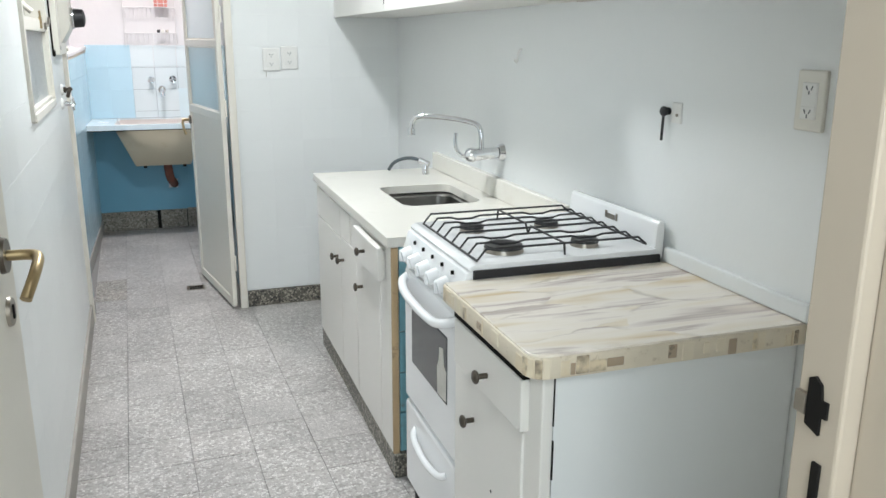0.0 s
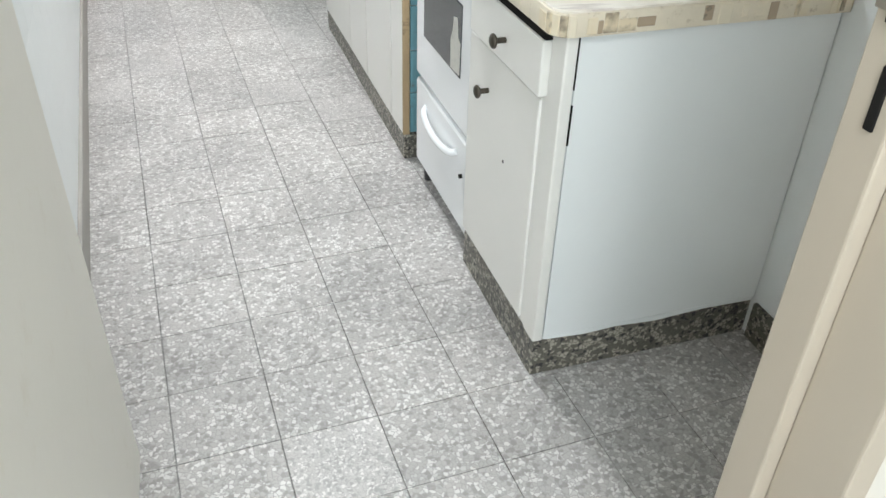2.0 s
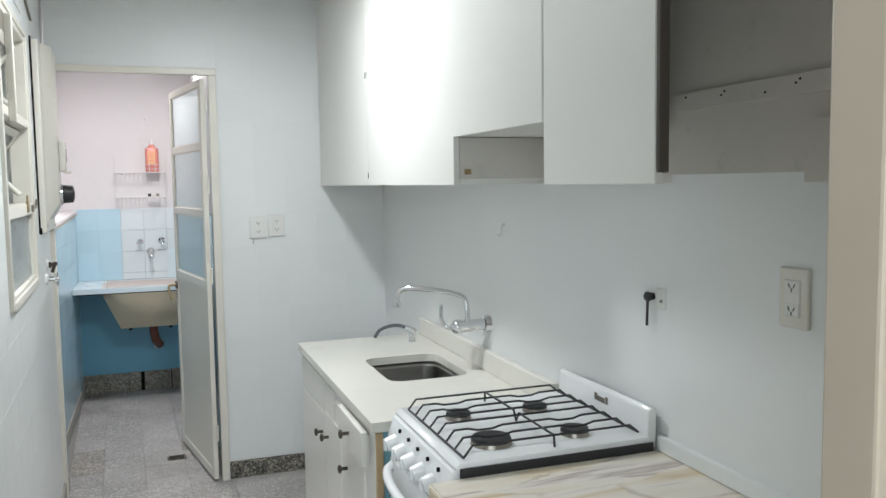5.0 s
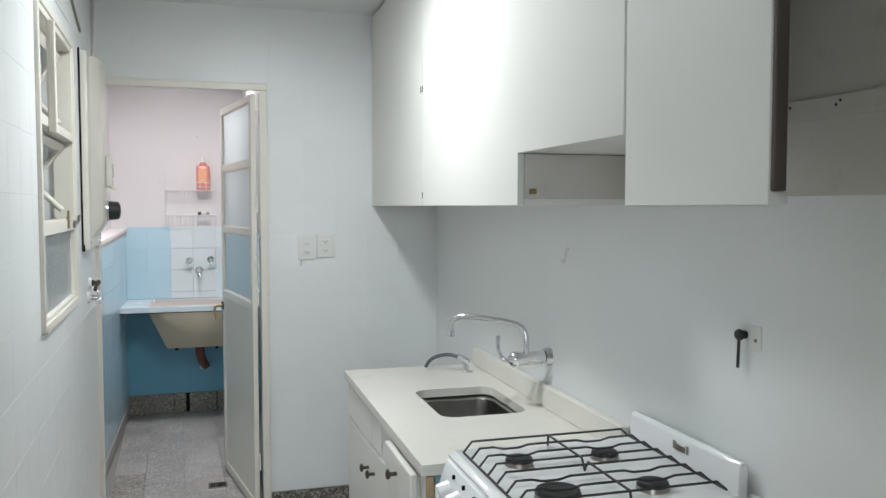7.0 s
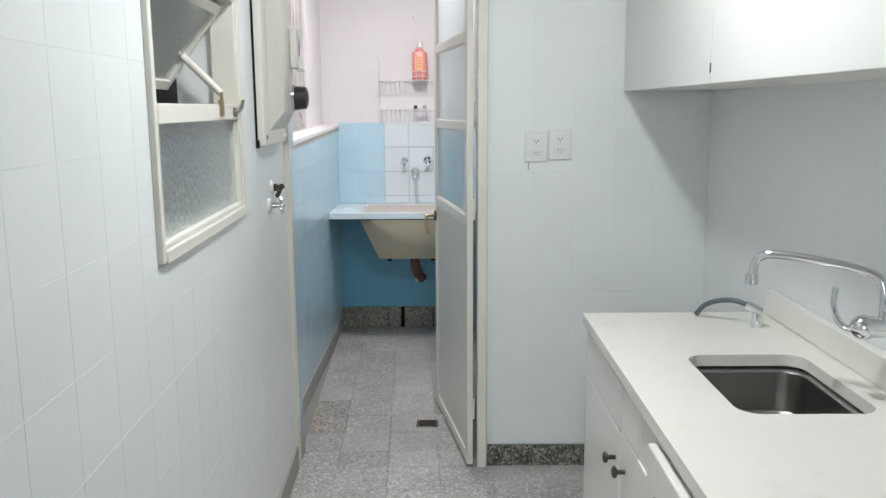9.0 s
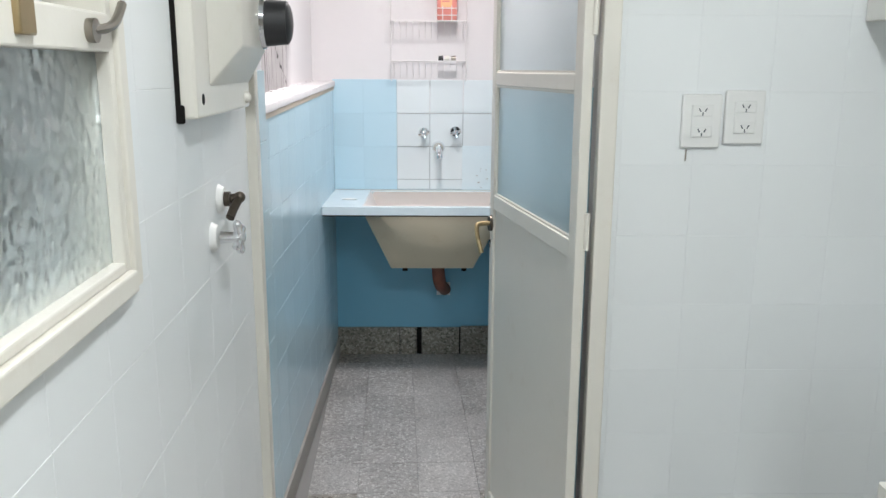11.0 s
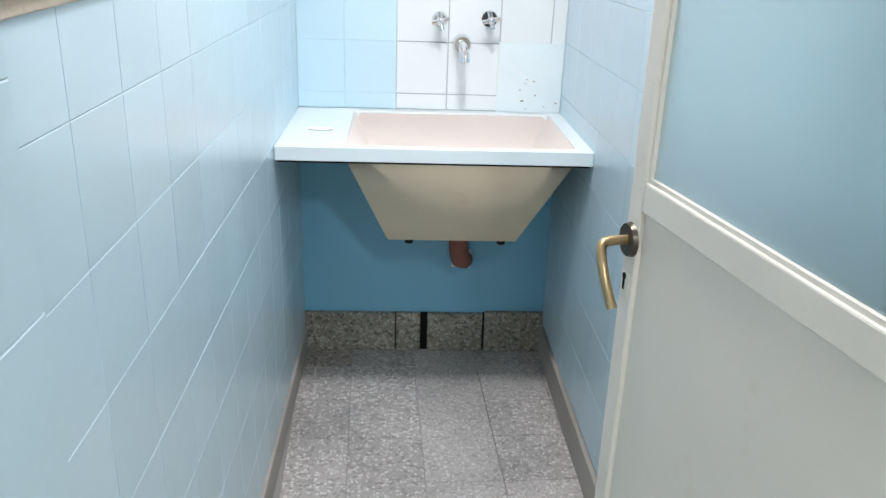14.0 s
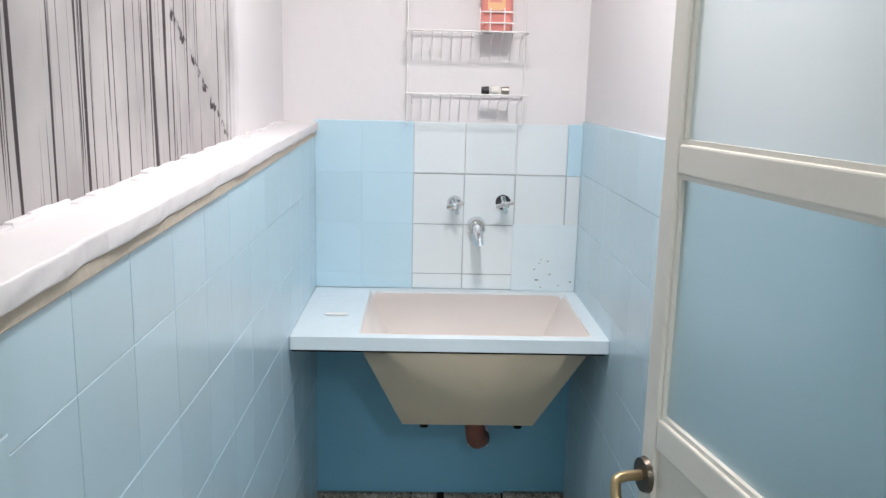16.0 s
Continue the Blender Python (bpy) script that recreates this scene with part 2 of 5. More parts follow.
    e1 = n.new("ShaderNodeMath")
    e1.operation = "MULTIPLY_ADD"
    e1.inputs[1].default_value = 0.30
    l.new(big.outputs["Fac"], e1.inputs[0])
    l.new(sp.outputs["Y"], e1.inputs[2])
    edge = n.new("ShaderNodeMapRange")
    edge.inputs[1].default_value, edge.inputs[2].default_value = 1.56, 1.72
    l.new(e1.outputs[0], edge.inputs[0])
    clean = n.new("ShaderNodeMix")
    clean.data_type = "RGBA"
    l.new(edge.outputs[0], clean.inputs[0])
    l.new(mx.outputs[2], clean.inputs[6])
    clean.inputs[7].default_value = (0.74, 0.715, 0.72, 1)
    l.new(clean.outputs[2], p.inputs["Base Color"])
    return m


def glass(name, colour, rough, bump=0.0, scale=120):
    m = bpy.data.materials.new(name)
    m.use_nodes = True
    n, l = m.node_tree.nodes, m.node_tree.links
    p = n["Principled BSDF"]
    p.inputs["Base Color"].default_value = (*colour, 1)
    p.inputs["Transmission Weight"].default_value = 1
    p.inputs["Roughness"].default_value = rough
    p.inputs["IOR"].default_value = 1.45
    if bump:
        g, t, b = n.new("ShaderNodeNewGeometry"), n.new("ShaderNodeTexVoronoi"), n.new("ShaderNodeBump")
        t.feature = "SMOOTH_F1"
        t.inputs["Scale"].default_value = scale
        b.inputs["Distance"].default_value = bump
        l.new(g.outputs["Position"], t.inputs["Vector"])
        l.new(t.outputs["Distance"], b.inputs["Height"])
        l.new(b.outputs[0], p.inputs["Normal"])
    return m


def glow(name, colour, power):
    m = bpy.data.materials.new(name)
    m.use_nodes = True
    p = m.node_tree.nodes["Principled BSDF"]
    p.inputs["Emission Color"].default_value, p.inputs["Emission Strength"].default_value = (*colour, 1), power
    return m


WHITE = mat("white_wall_paint", (0.78, 0.80, 0.80), 0.38, bump=0.0006, bscale=35, var=0.03, scale=2.5)
TILEW = piece_vary(mat("painted_white_tile", (0.78, 0.80, 0.80), 0.36, bump=0.0004, bscale=40, var=0.02, scale=3), 0.012)
PLASTER = mat("white_plaster", (0.74, 0.715, 0.72), 0.7, bump=0.0015, bscale=25, var=0.04, scale=3, stain=(0.62, 0.56, 0.56), amount=0.25)
CEIL = mat("ceiling_paint", (0.74, 0.75, 0.75), 0.7, bump=0.001, bscale=30, var=0.04, scale=2)
CREAM = mat("cream_enamel", (0.74, 0.71, 0.64), 0.34, bump=0.0004, bscale=50, var=0.04, scale=5, stain=(0.55, 0.46, 0.33), amount=0.25)
CAB = mat("white_cabinet_enamel", (0.78, 0.76, 0.72), 0.32, bump=0.0004, bscale=45, var=0.03, scale=4)
UCAB = mat("upper_cabinet_enamel", (0.74, 0.73, 0.70), 0.6, bump=0.0003, bscale=18, var=0.025, scale=3)
INSIDE = mat("bare_grey_board", (0.60, 0.57, 0.53), 0.7, bump=0.0006, bscale=60, var=0.07, scale=5, stain=(0.36, 0.34, 0.31), amount=0.4)
FRAME = mat("tan_door_frame_enamel", (0.42, 0.36, 0.29), 0.4, bump=0.0004, bscale=40, var=0.04, scale=5)
BLUE = piece_vary(mat("blue_painted_tile", (0.485, 0.645, 0.725), 0.2, bump=0.0004, bscale=40, var=0.04, scale=3), 0.03)
PALE = piece_vary(mat("pale_tile", (0.72, 0.78, 0.80), 0.2, bump=0.0003, bscale=40, var=0.03, scale=3), 0.03)
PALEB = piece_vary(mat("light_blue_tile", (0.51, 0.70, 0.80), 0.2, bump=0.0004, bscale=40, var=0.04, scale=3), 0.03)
# blue paint made deeper, the shade under the slab put into its colour
BLUEP = mat("shaded_blue_wall_paint", (0.18, 0.45, 0.62), 0.35, bump=0.0006, bscale=30, var=0.06, scale=3)
SLABB = mat("pale_blue_glazed_slab", (0.73, 0.82, 0.86), 0.25, bump=0.0012, bscale=30, var=0.05, scale=8, stain=(0.8, 0.86, 0.88), amount=0.5)
PATCH = mat("pale_blue_plaster_patch", (0.67, 0.77, 0.81), 0.6, bump=0.002, bscale=30, var=0.06, scale=8, stain=(0.8, 0.84, 0.84), amount=0.6)
GROUT = mat("grey_grout", (0.40, 0.44, 0.46), 0.8, var=0.1)
FGROUT = mat("floor_grout", (0.31, 0.30, 0.29), 0.85, var=0.12)
TERR = piece_vary(terrazzo("grey_terrazzo", (0.45, 0.425, 0.41), (0.665, 0.645, 0.625), (0.32, 0.30, 0.285), 104, 0.38), 0.07)
TERRL = piece_vary(terrazzo("pale_fine_terrazzo", (0.50, 0.475, 0.46), (0.68, 0.65, 0.63), (0.36, 0.34, 0.33), 140, 0.36), 0.05)
TERRB = piece_vary(terrazzo("brown_terrazzo", (0.38, 0.345, 0.31), (0.60, 0.56, 0.51), (0.18, 0.16, 0.14), 95, 0.34), 0.06)
SKIRT = terrazzo("dark_terrazzo_skirting", (0.13, 0.12, 0.10), (0.40, 0.37, 0.31), (0.03, 0.03, 0.03), 110, 0.40)
SKIRTL = terrazzo("pale_terrazzo_skirting", (0.27, 0.25, 0.21), (0.47, 0.44, 0.38), (0.12, 0.11, 0.09), 110, 0.40)
SKIRTG = mat("grey_skirting", (0.36, 0.34, 0.31), 0.6, bump=0.0008, bscale=80, var=0.1, scale=12, stain=(0.2, 0.18, 0.16), amount=0.5)
MARBLE = mat("white_marble", (0.76, 0.74, 0.68), 0.22, var=0.03, scale=3, stain=(0.58, 0.54, 0.47), amount=0.35)
ONYX, ONYXB = onyx("onyx_marble"), onyx_block("onyx_edge_block")
ONYXE = mat("onyx_edge_ground", (0.72, 0.64, 0.51), 0.4, bump=0.001, bscale=60, var=0.12, scale=30, stain=(0.34, 0.25, 0.16), amount=0.8)
STEEL = mat("brushed_steel", (0.34, 0.335, 0.32), 0.3, 1.0, var=0.08, scale=20)
CHROME = mat("chrome", (0.75, 0.76, 0.78), 0.1, 1.0, var=0.03)
ENAMEL = mat("white_stove_enamel", (0.84, 0.85, 0.86), 0.18, var=0.02, coat=0.3)
BLACK = mat("black_iron", (0.022, 0.022, 0.024), 0.45, var=0.2, scale=20)
DARK = mat("dark_gap", (0.012, 0.011, 0.010), 0.9, var=0.2, spec=0.1)
OVEN = mat("smoked_oven_glass", (0.05, 0.055, 0.06), 0.08, var=0.05)
BRONZE = mat("dark_bronze_knob", (0.09, 0.075, 0.06), 0.35, 0.8, var=0.2, scale=30)
BRASS = mat("worn_brass", (0.42, 0.32, 0.18), 0.35, 1.0, var=0.2, scale=30)
NICKEL = mat("aged_steel", (0.34, 0.31, 0.27), 0.35, 1.0, var=0.2, scale=30)
WOOD = mat("weathered_bare_wood", (0.46, 0.33, 0.19), 0.7, bump=0.001, bscale=50, var=0.2, scale=8, stain=(0.10, 0.06, 0.04), amount=0.9)
WOODD = mat("dark_bare_board", (0.075, 0.06, 0.05), 0.7, bump=0.001, bscale=40, var=0.2, scale=9)
OLDTILE = mat("dirty_turquoise_tile", (0.17, 0.36, 0.42), 0.35, var=0.15, scale=9, stain=(0.14, 0.12, 0.07), amount=0.8)
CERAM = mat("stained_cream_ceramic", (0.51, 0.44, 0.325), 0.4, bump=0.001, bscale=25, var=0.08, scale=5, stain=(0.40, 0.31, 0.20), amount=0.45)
BASIN = mat("pinkish_cream_glaze", (0.82, 0.74, 0.69), 0.25, var=0.03, scale=5)
RUST = mat("rusty_red_pipe", (0.20, 0.075, 0.05), 0.7, bump=0.002, bscale=50, var=0.3, scale=30)
PLASTIC = mat("white_plastic", (0.76, 0.76, 0.74), 0.4, var=0.02)
IVORY = mat("ivory_plastic", (0.73, 0.71, 0.65), 0.4, var=0.03)
RED = mat("red_detergent_bottle", (0.74, 0.27, 0.23), 0.3, var=0.08, scale=20)
LABELM = mat("orange_label", (0.80, 0.48, 0.25), 0.5, var=0.05)
WIRE = mat("white_coated_wire", (0.75, 0.73, 0.72), 0.4, var=0.05)
PAPER = mat("torn_white_sticker", (0.62, 0.60, 0.55), 0.7, var=0.1, scale=30, stain=(0.2, 0.18, 0.16), amount=0.8)
HALLM = mat("hall_wall_paint", (0.62, 0.58, 0.52), 0.7, bump=0.001, bscale=30, var=0.04)
MORTAR = mat("bare_tan_mortar", (0.50, 0.44, 0.36), 0.85, bump=0.002, bscale=60, var=0.12, scale=14, stain=(0.30, 0.25, 0.20), amount=0.6)
RUBBER = mat("grey_rubber_hose", (0.10, 0.12, 0.13), 0.5, var=0.1)
SHAFTG = mat("grey_shaft_render", (0.46, 0.45, 0.44), 0.9, bump=0.002, bscale=20, var=0.15, scale=4)
DRIP = drips("mould_streaked_render")
FROST = glass("frosted_glass", (0.84, 0.95, 0.97), 0.33)
HAMMER = glass("hammered_glass", (0.78, 0.84, 0.85), 0.28, 0.004, 70)
BULBM = glow("diffuser_glow", (1.0, 0.98, 0.95), 12)
HULL = mat("outer_wall", (0.5, 0.48, 0.45), 0.9)

# ---- mesh helpers ----
FR = [Matrix.Identity(4)]               # current local frame
LEFT = pose(-0.0416, 0, 0, 0, 0, 2.21)  # the left-hand wall runs slightly askew; local x = 0 is its face


class Bm:
    def __init__(self):
        self.b = bmesh.new()

    def box(self, x0, x1, y0, y1, z0, z1, bevel=0.0, seg=2, m=None):
        r = bmesh.ops.create_cube(self.b, size=1)
        vs = r["verts"]
        for v in vs:
            v.co = Vector(((x0 + x1) / 2 + v.co.x * abs(x1 - x0), (y0 + y1) / 2 + v.co.y * abs(y1 - y0), (z0 + z1) / 2 + v.co.z * abs(z1 - z0)))
        if m is not None:
            bmesh.ops.transform(self.b, matrix=m, verts=vs)
        if bevel:
            es = list({e for v in vs for e in v.link_edges})
            bmesh.ops.bevel(self.b, geom=es, offset=bevel, segments=seg, affect="EDGES", profile=0.5)
        return self

    def cyl(self, p0, p1, r0, r1=None, seg=16):
        seg = max(seg, 20) if r0 > 0.007 else seg
        p0, p1 = Vector(p0), Vector(p1)
        d = p1 - p0
        m = Matrix.Translation((p0 + p1) / 2) @ d.to_track_quat("Z", "Y").to_matrix().to_4x4()
        bmesh.ops.create_cone(self.b, cap_ends=True, segments=seg, radius1=r0, radius2=r0 if r1 is None else r1, depth=d.length, matrix=m)
        return self

    def ball(self, c, r, s=(1, 1, 1), seg=20):
        bmesh.ops.create_uvsphere(self.b, u_segments=seg, v_segments=seg // 2 + 2, radius=r, matrix=Matrix.Translation(c) @ Matrix.Diagonal((*s, 1)))
        return self

    def tube(self, pts, r, seg=10, smooth=4, flat=1.0):
        pts = [Vector(p) for p in pts]
        seg = max(seg, 18) if r > 0.007 else seg
        for _ in range(smooth if len(pts) > 2 else 0):      # corner cutting
            q = [pts[0]]
            for a, c in zip(pts, pts[1:]):
                q += [a.lerp(c, 0.25), a.lerp(c, 0.75)]
            pts = q + [pts[-1]]
            if len(pts) > 40:
                break
        rings, up = [], None
        for i, p in enumerate(pts):
            d = (pts[min(i + 1, len(pts) - 1)] - pts[max(i - 1, 0)]).normalized()
            if up is None:
                up = Vector((0, 0, 1)) if abs(d.z) < 0.9 else Vector((1, 0, 0))
            s = d.cross(up).normalized()
            up = s.cross(d).normalized()
            rings.append([self.b.verts.new(p + (s * math.cos(a) + up * math.sin(a) * flat) * r) for a in [k * 2 * math.pi / seg for k in range(seg)]])
        for a, c in zip(rings, rings[1:]):
            for k in range(seg):
                self.b.faces.new((a[k], a[(k + 1) % seg], c[(k + 1) % seg], c[k]))
        self.b.faces.new(rings[0][::-1]), self.b.faces.new(rings[-1])
        return self

    def prism(self, poly, axis, a0, a1, bevel=0.0):
        """A polygon in the plane across axis ('x', 'y' or 'z'), drawn out from a0 to a1."""
        def put(u, v, w):
            return {"x": (w, u, v), "y": (u, w, v), "z": (u, v, w)}[axis]
        lo = [self.b.verts.new(put(u, v, a0)) for u, v in poly]
        hi = [self.b.verts.new(put(u, v, a1)) for u, v in poly]
        fs = [self.b.faces.new(lo[::-1]), self.b.faces.new(hi)]
        for i in range(len(poly)):
            j = (i + 1) % len(poly)
            fs.append(self.b.faces.new((lo[i], lo[j], hi[j], hi[i])))
        bmesh.ops.recalc_face_normals(self.b, faces=fs)
        if bevel:
            es = list({e for f in fs for e in f.edges})
            bmesh.ops.bevel(self.b, geom=es, offset=bevel, segments=2, affect="EDGES", profile=0.5)
        return self


def meshed(name, bm, material):
    d = bpy.data.meshes.new(name)
    b = bm.b
    bmesh.ops.recalc_face_normals(b, faces=b.faces[:])
    b.transform(FR[0])
    b.to_mesh(d)
    b.free()
    d.materials.append(material)
    for p in d.polygons:
        p.use_smooth = True
    d.set_sharp_from_angle(angle=radians(21))
    return d


def structure(name, bm, material, label="", category=""):
    return tagged(new(name, meshed(name, bm, material)), label, category, kind="structure")


def thing(name, base, label, category, group="", kind=""):
    o = new(name)
    o.empty_display_size = 0.1
    o.matrix_basis = FR[0] @ Matrix.Translation(base)
    return tagged(o, label, category, group, kind)


def part(name, bm, material, parent, label=""):
    o = new(name, meshed(name, bm, material))
    o.parent = parent
    if parent.type == "EMPTY":
        o.matrix_parent_inverse = parent.matrix_basis.inverted()
    return tagged(o, label)


def solo(name, bm, material, label, category, group="", kind=""):
    return tagged(new(name, meshed(name, bm, material)), label, category, group, kind)


# ---- setting ----
W, YB, H = 1.573, 2.11, 2.43
XR = 0.690                                # laundry's right-hand wall
YE = -3.745                              # entry wall, kitchen side
FR[0] = LEFT
# left wall: kitchen part with the window opening, laundry part with the opening to the shaft
wy0, wy1, wz0, wz1 = -1.568, -0.825, 1.164, 2.05
b = Bm()
b.box(-0.16, -0.004, -3.95, wy0, 0, H).box(-0.16, -0.004, wy1, 0.0, 0, H)
b.box(-0.16, -0.004, wy0, wy1, 0, wz0).box(-0.16, -0.004, wy0, wy1, wz1, H)
wall_left = structure("wall_left", b, WHITE, "white painted tiled kitchen wall with a window opening", "wall")
# kitchen air shaft
structure("shaft_wall", Bm().box(-0.70, -0.55, -2.2, 0.1, -0.2, 4.0), SHAFTG, "grey rendered shaft wall", "wall")
structure("shaft_wall_south", Bm().box(-0.55, -0.162, -2.2, -2.05, -0.2, 4.0), SHAFTG, "grey rendered shaft wall", "wall")
structure("shaft_wall_north", Bm().box(-0.55, -0.162, -0.02, 0.1, -0.2, 4.0), SHAFTG, "grey rendered shaft wall", "wall")
FR[0] = Matrix.Identity(4)
# laundry's left wall: tiled below a sill, set back and mould-streaked above, with a pier beside the doorway
LL = Matrix.Translation((-0.118, 0, 0))
FR[0] = LL
PIER, RISE = 0.13, 0.026          # the sill climbs gently to the back


def tile_top(y):
    return 1.240 + RISE * y


wall_left_l = structure("wall_laundry_left", Bm().box(-0.25, -0.004, PIER - 0.1, YB + 0.2, 0, tile_top(0) - 0.004), PLASTER, "blue tiled lower laundry wall", "wall")
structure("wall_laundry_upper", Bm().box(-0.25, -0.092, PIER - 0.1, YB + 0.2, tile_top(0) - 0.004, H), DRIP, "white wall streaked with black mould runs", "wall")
wall_pier = structure("wall_pier", Bm().box(-0.25, 0.078, 0.004, PIER, 0, H), PLASTER, "narrow white pier over blue tiles", "wall")
FR[0] = LL @ Matrix(((1, 0, 0, 0), (0, 1, 0, 0), (0, RISE, 1, 0), (0, 0, 0, 1)))
sz0 = tile_top(0) + 0.040
structure("sill_mortar", Bm().box(-0.05, 0.006, PIER, YB + 0.002, sz0 - 0.042, sz0 - 0.0255, 0.002), MORTAR, "bare tan mortar strip under the sill", "mortar")
b = Bm()
rnd = random.Random(5)
n_s = 40
front = [(0.010 + rnd.uniform(-0.003, 0.003), PIER + (YB + 0.06 - PIER) * i / n_s) for i in range(n_s + 1)]
b.prism(front + [(-0.10, YB + 0.06), (-0.10, PIER)], "z", sz0 - 0.025, sz0, 0.003)
structure("sill", b, PLASTER, "white plastered sill with a crumbling edge", "sill")
b = Bm()
for i in range(n_s):
    ya_, yb_ = PIER + (YB + 0.02 - PIER) * i / n_s, PIER + (YB + 0.02 - PIER) * (i + 1) / n_s
    b.box(-0.098, -0.088 + rnd.uniform(0.0, 0.012), ya_, yb_, sz0 - 0.005, sz0 + rnd.uniform(0.002, 0.008), 0.002)
structure("sill_plaster_edge", b, PLASTER, "ragged white plaster along the wall's foot", "plaster edge")
FR[0] = Matrix.Identity(4)
# end wall between kitchen and laundry
b = Bm()
b.box(0.728, W + 0.12, 0.004, 0.06, 0, H).box(-0.03, 0.728, 0.004, 0.06, 2.065, H)
wall_end = structure("wall_end", b, WHITE, "white painted tiled wall with a doorway", "wall")
b = Bm()
b.box(W, W + 0.12, -3.95, 0.12, 0, H)
structure("wall_right", b, WHITE, "smooth white painted kitchen wall", "wall")
b = Bm()
b.box(XR + 0.004, XR + 0.12, 0.06, YB + 0.12, 0, H)
wall_lr = structure("wall_laundry_right", b, PLASTER, "white plastered laundry wall over blue tiles", "wall")
b = Bm()
b.box(-0.3, XR + 0.1, YB + 0.004, YB + 0.14, 0, H)
wall_back = structure("wall_laundry_back", b, PLASTER, "white plastered laundry wall over blue and pale tiles", "wall")
b = Bm()
b.box(0.91, W + 0.1, YE - 0.10, YE, 0, H).box(-0.25, 0.085, YE - 0.10, YE, 0, H).box(0.085, 0.91, YE - 0.10, YE, 2.06, H)
structure("wall_entry", b, HALLM, "beige painted wall round the kitchen doorway", "wall")
b = Bm()
b.box(-0.37, W + 0.2, -5.4, YB + 0.2, H, H + 0.12)
structure("ceiling", b, CEIL, "white painted ceiling", "ceiling")
b = Bm()
b.box(-0.75, -0.65, -5.4, YE - 0.1, 0, H).box(W + 0.1, W + 0.2, -5.4, YE - 0.1, 0, H).box(-0.75, W + 0.2, -5.5, -5.4, 0, H).box(-0.75, -0.25, YE - 0.1, YE, 0, H)
structure("hall_wall", b, HALLM, "beige painted hall wall", "wall")
b = Bm()
b.box(-0.75, -0.37, -5.4, YE, H, H + 0.12)
structure("hall_ceiling", b, CEIL, "white hall ceiling", "ceiling")
b = Bm()
b.box(-0.8, W + 0.2, -5.5, YB + 0.2, -0.1, -0.006)
floor = structure("floor", b, FGROUT, "worn grey terrazzo tile floor", "floor")
# skirtings
b = Bm()
b.box(0.732, 1.14, -0.012, 0.004, 0, 0.087, 0.003).box(1.143, W, -0.012, 0.004, 0, 0.087, 0.003)
structure("baseboard_end", b, SKIRT, "dark speckled terrazzo skirting", "baseboard")
b = Bm()
for x0, x1 in ((-0.117, 0.187), (0.19, 0.272), (0.296, 0.483), (0.489, XR)):
    b.box(x0, x1, YB - 0.02, YB + 0.004, 0, 0.14 + 0.006 * (x0 > 0.4), 0.004)
structure("skirting_gap", Bm().box(-0.116, XR - 0.001, YB - 0.008, YB + 0.003, 0, 0.137), DARK, "dark mortar gap between skirting lengths", "mortar")
structure("baseboard_back", b, SKIRTL, "grey-tan speckled terrazzo skirting in four lengths", "baseboard")
b = Bm()
b.box(XR - 0.012, XR + 0.004, 0.062, YB - 0.02, 0, 0.10, 0.004)
structure("baseboard_laundry_right", b, SKIRTG, "worn grey skirting", "baseboard")
b = Bm()
b.box(W - 0.012, W, YE, -3.01, 0, 0.10, 0.003)
structure("baseboard_right", b, SKIRT, "dark speckled terrazzo skirting", "baseboard")
FR[0] = LEFT
b = Bm()
b.box(-0.004, 0.012, YE, -0.03, 0, 0.095, 0.004)
structure("baseboard_left", b, SKIRTG, "worn grey skirting", "baseboard")
FR[0] = LL
b = Bm()
b.box(-0.004, 0.010, PIER, YB - 0.018, 0, 0.085, 0.004).box(0.078, 0.088, 0.006, PIER, 0, 0.085, 0.003)
structure("baseboard_laundry_left", b, SKIRTG, "worn grey-beige skirting", "baseboard")
FR[0] = Matrix.Identity(4)

# ---- doors ----


def lever(parent, o, side, along, metal):
    """Door lever: rose, stem and a curved grip. side: way off the leaf; along: way the grip runs."""
    o, s, a = Vector(o), Vector(side), Vector(along)
    h = part("handle", Bm().tube([o + s * 0.006, o + s * 0.035, o + s * 0.048 + a * 0.010, o + s * 0.050 + a * 0.060 + Vector((0, 0, -0.010)), o + s * 0.040 + a * 0.085 + Vector((0, 0, -0.038))], 0.0072, 12), metal, parent, "curved worn brass lever handle")
    part("rose", Bm().cyl(o, o + s * 0.007, 0.025, 0.023, 24), BRONZE, h, "round dark bronze rose")


# entry doorway: tan frame
b = Bm()
b.box(0.863, 0.91, YE - 0.043, YE + 0.004, 0, 2.06, 0.003)
b.box(0.880, 0.91, YE - 0.12, YE - 0.043, 0, 2.06, 0.003)
fr = structure("door_frame_entry", b, FRAME, "tan enamelled door frame with a dark strike hole", "door frame")
part("strike_hole", Bm().prism([(YE - 0.009, 1.122), (YE - 0.009, 1.083), (YE - 0.024, 1.078), (YE - 0.024, 1.094), (YE - 0.030, 1.094), (YE - 0.030, 1.108), (YE - 0.024, 1.108), (YE - 0.022, 1.12), (YE - 0.015, 1.125)], "x", 0.8605, 0.866), DARK, fr, "dark chipped latch hole")
part("strike_lip", Bm().box(0.859, 0.864, YE - 0.009, YE + 0.003, 1.09, 1.108, 0.001), NICKEL, fr, "small steel strike lip")
part("bolt_hole", Bm().box(0.8605, 0.866, YE - 0.030, YE - 0.021, 1.005, 1.055, 0.001), DARK, fr, "dark bolt slot")
b = Bm()
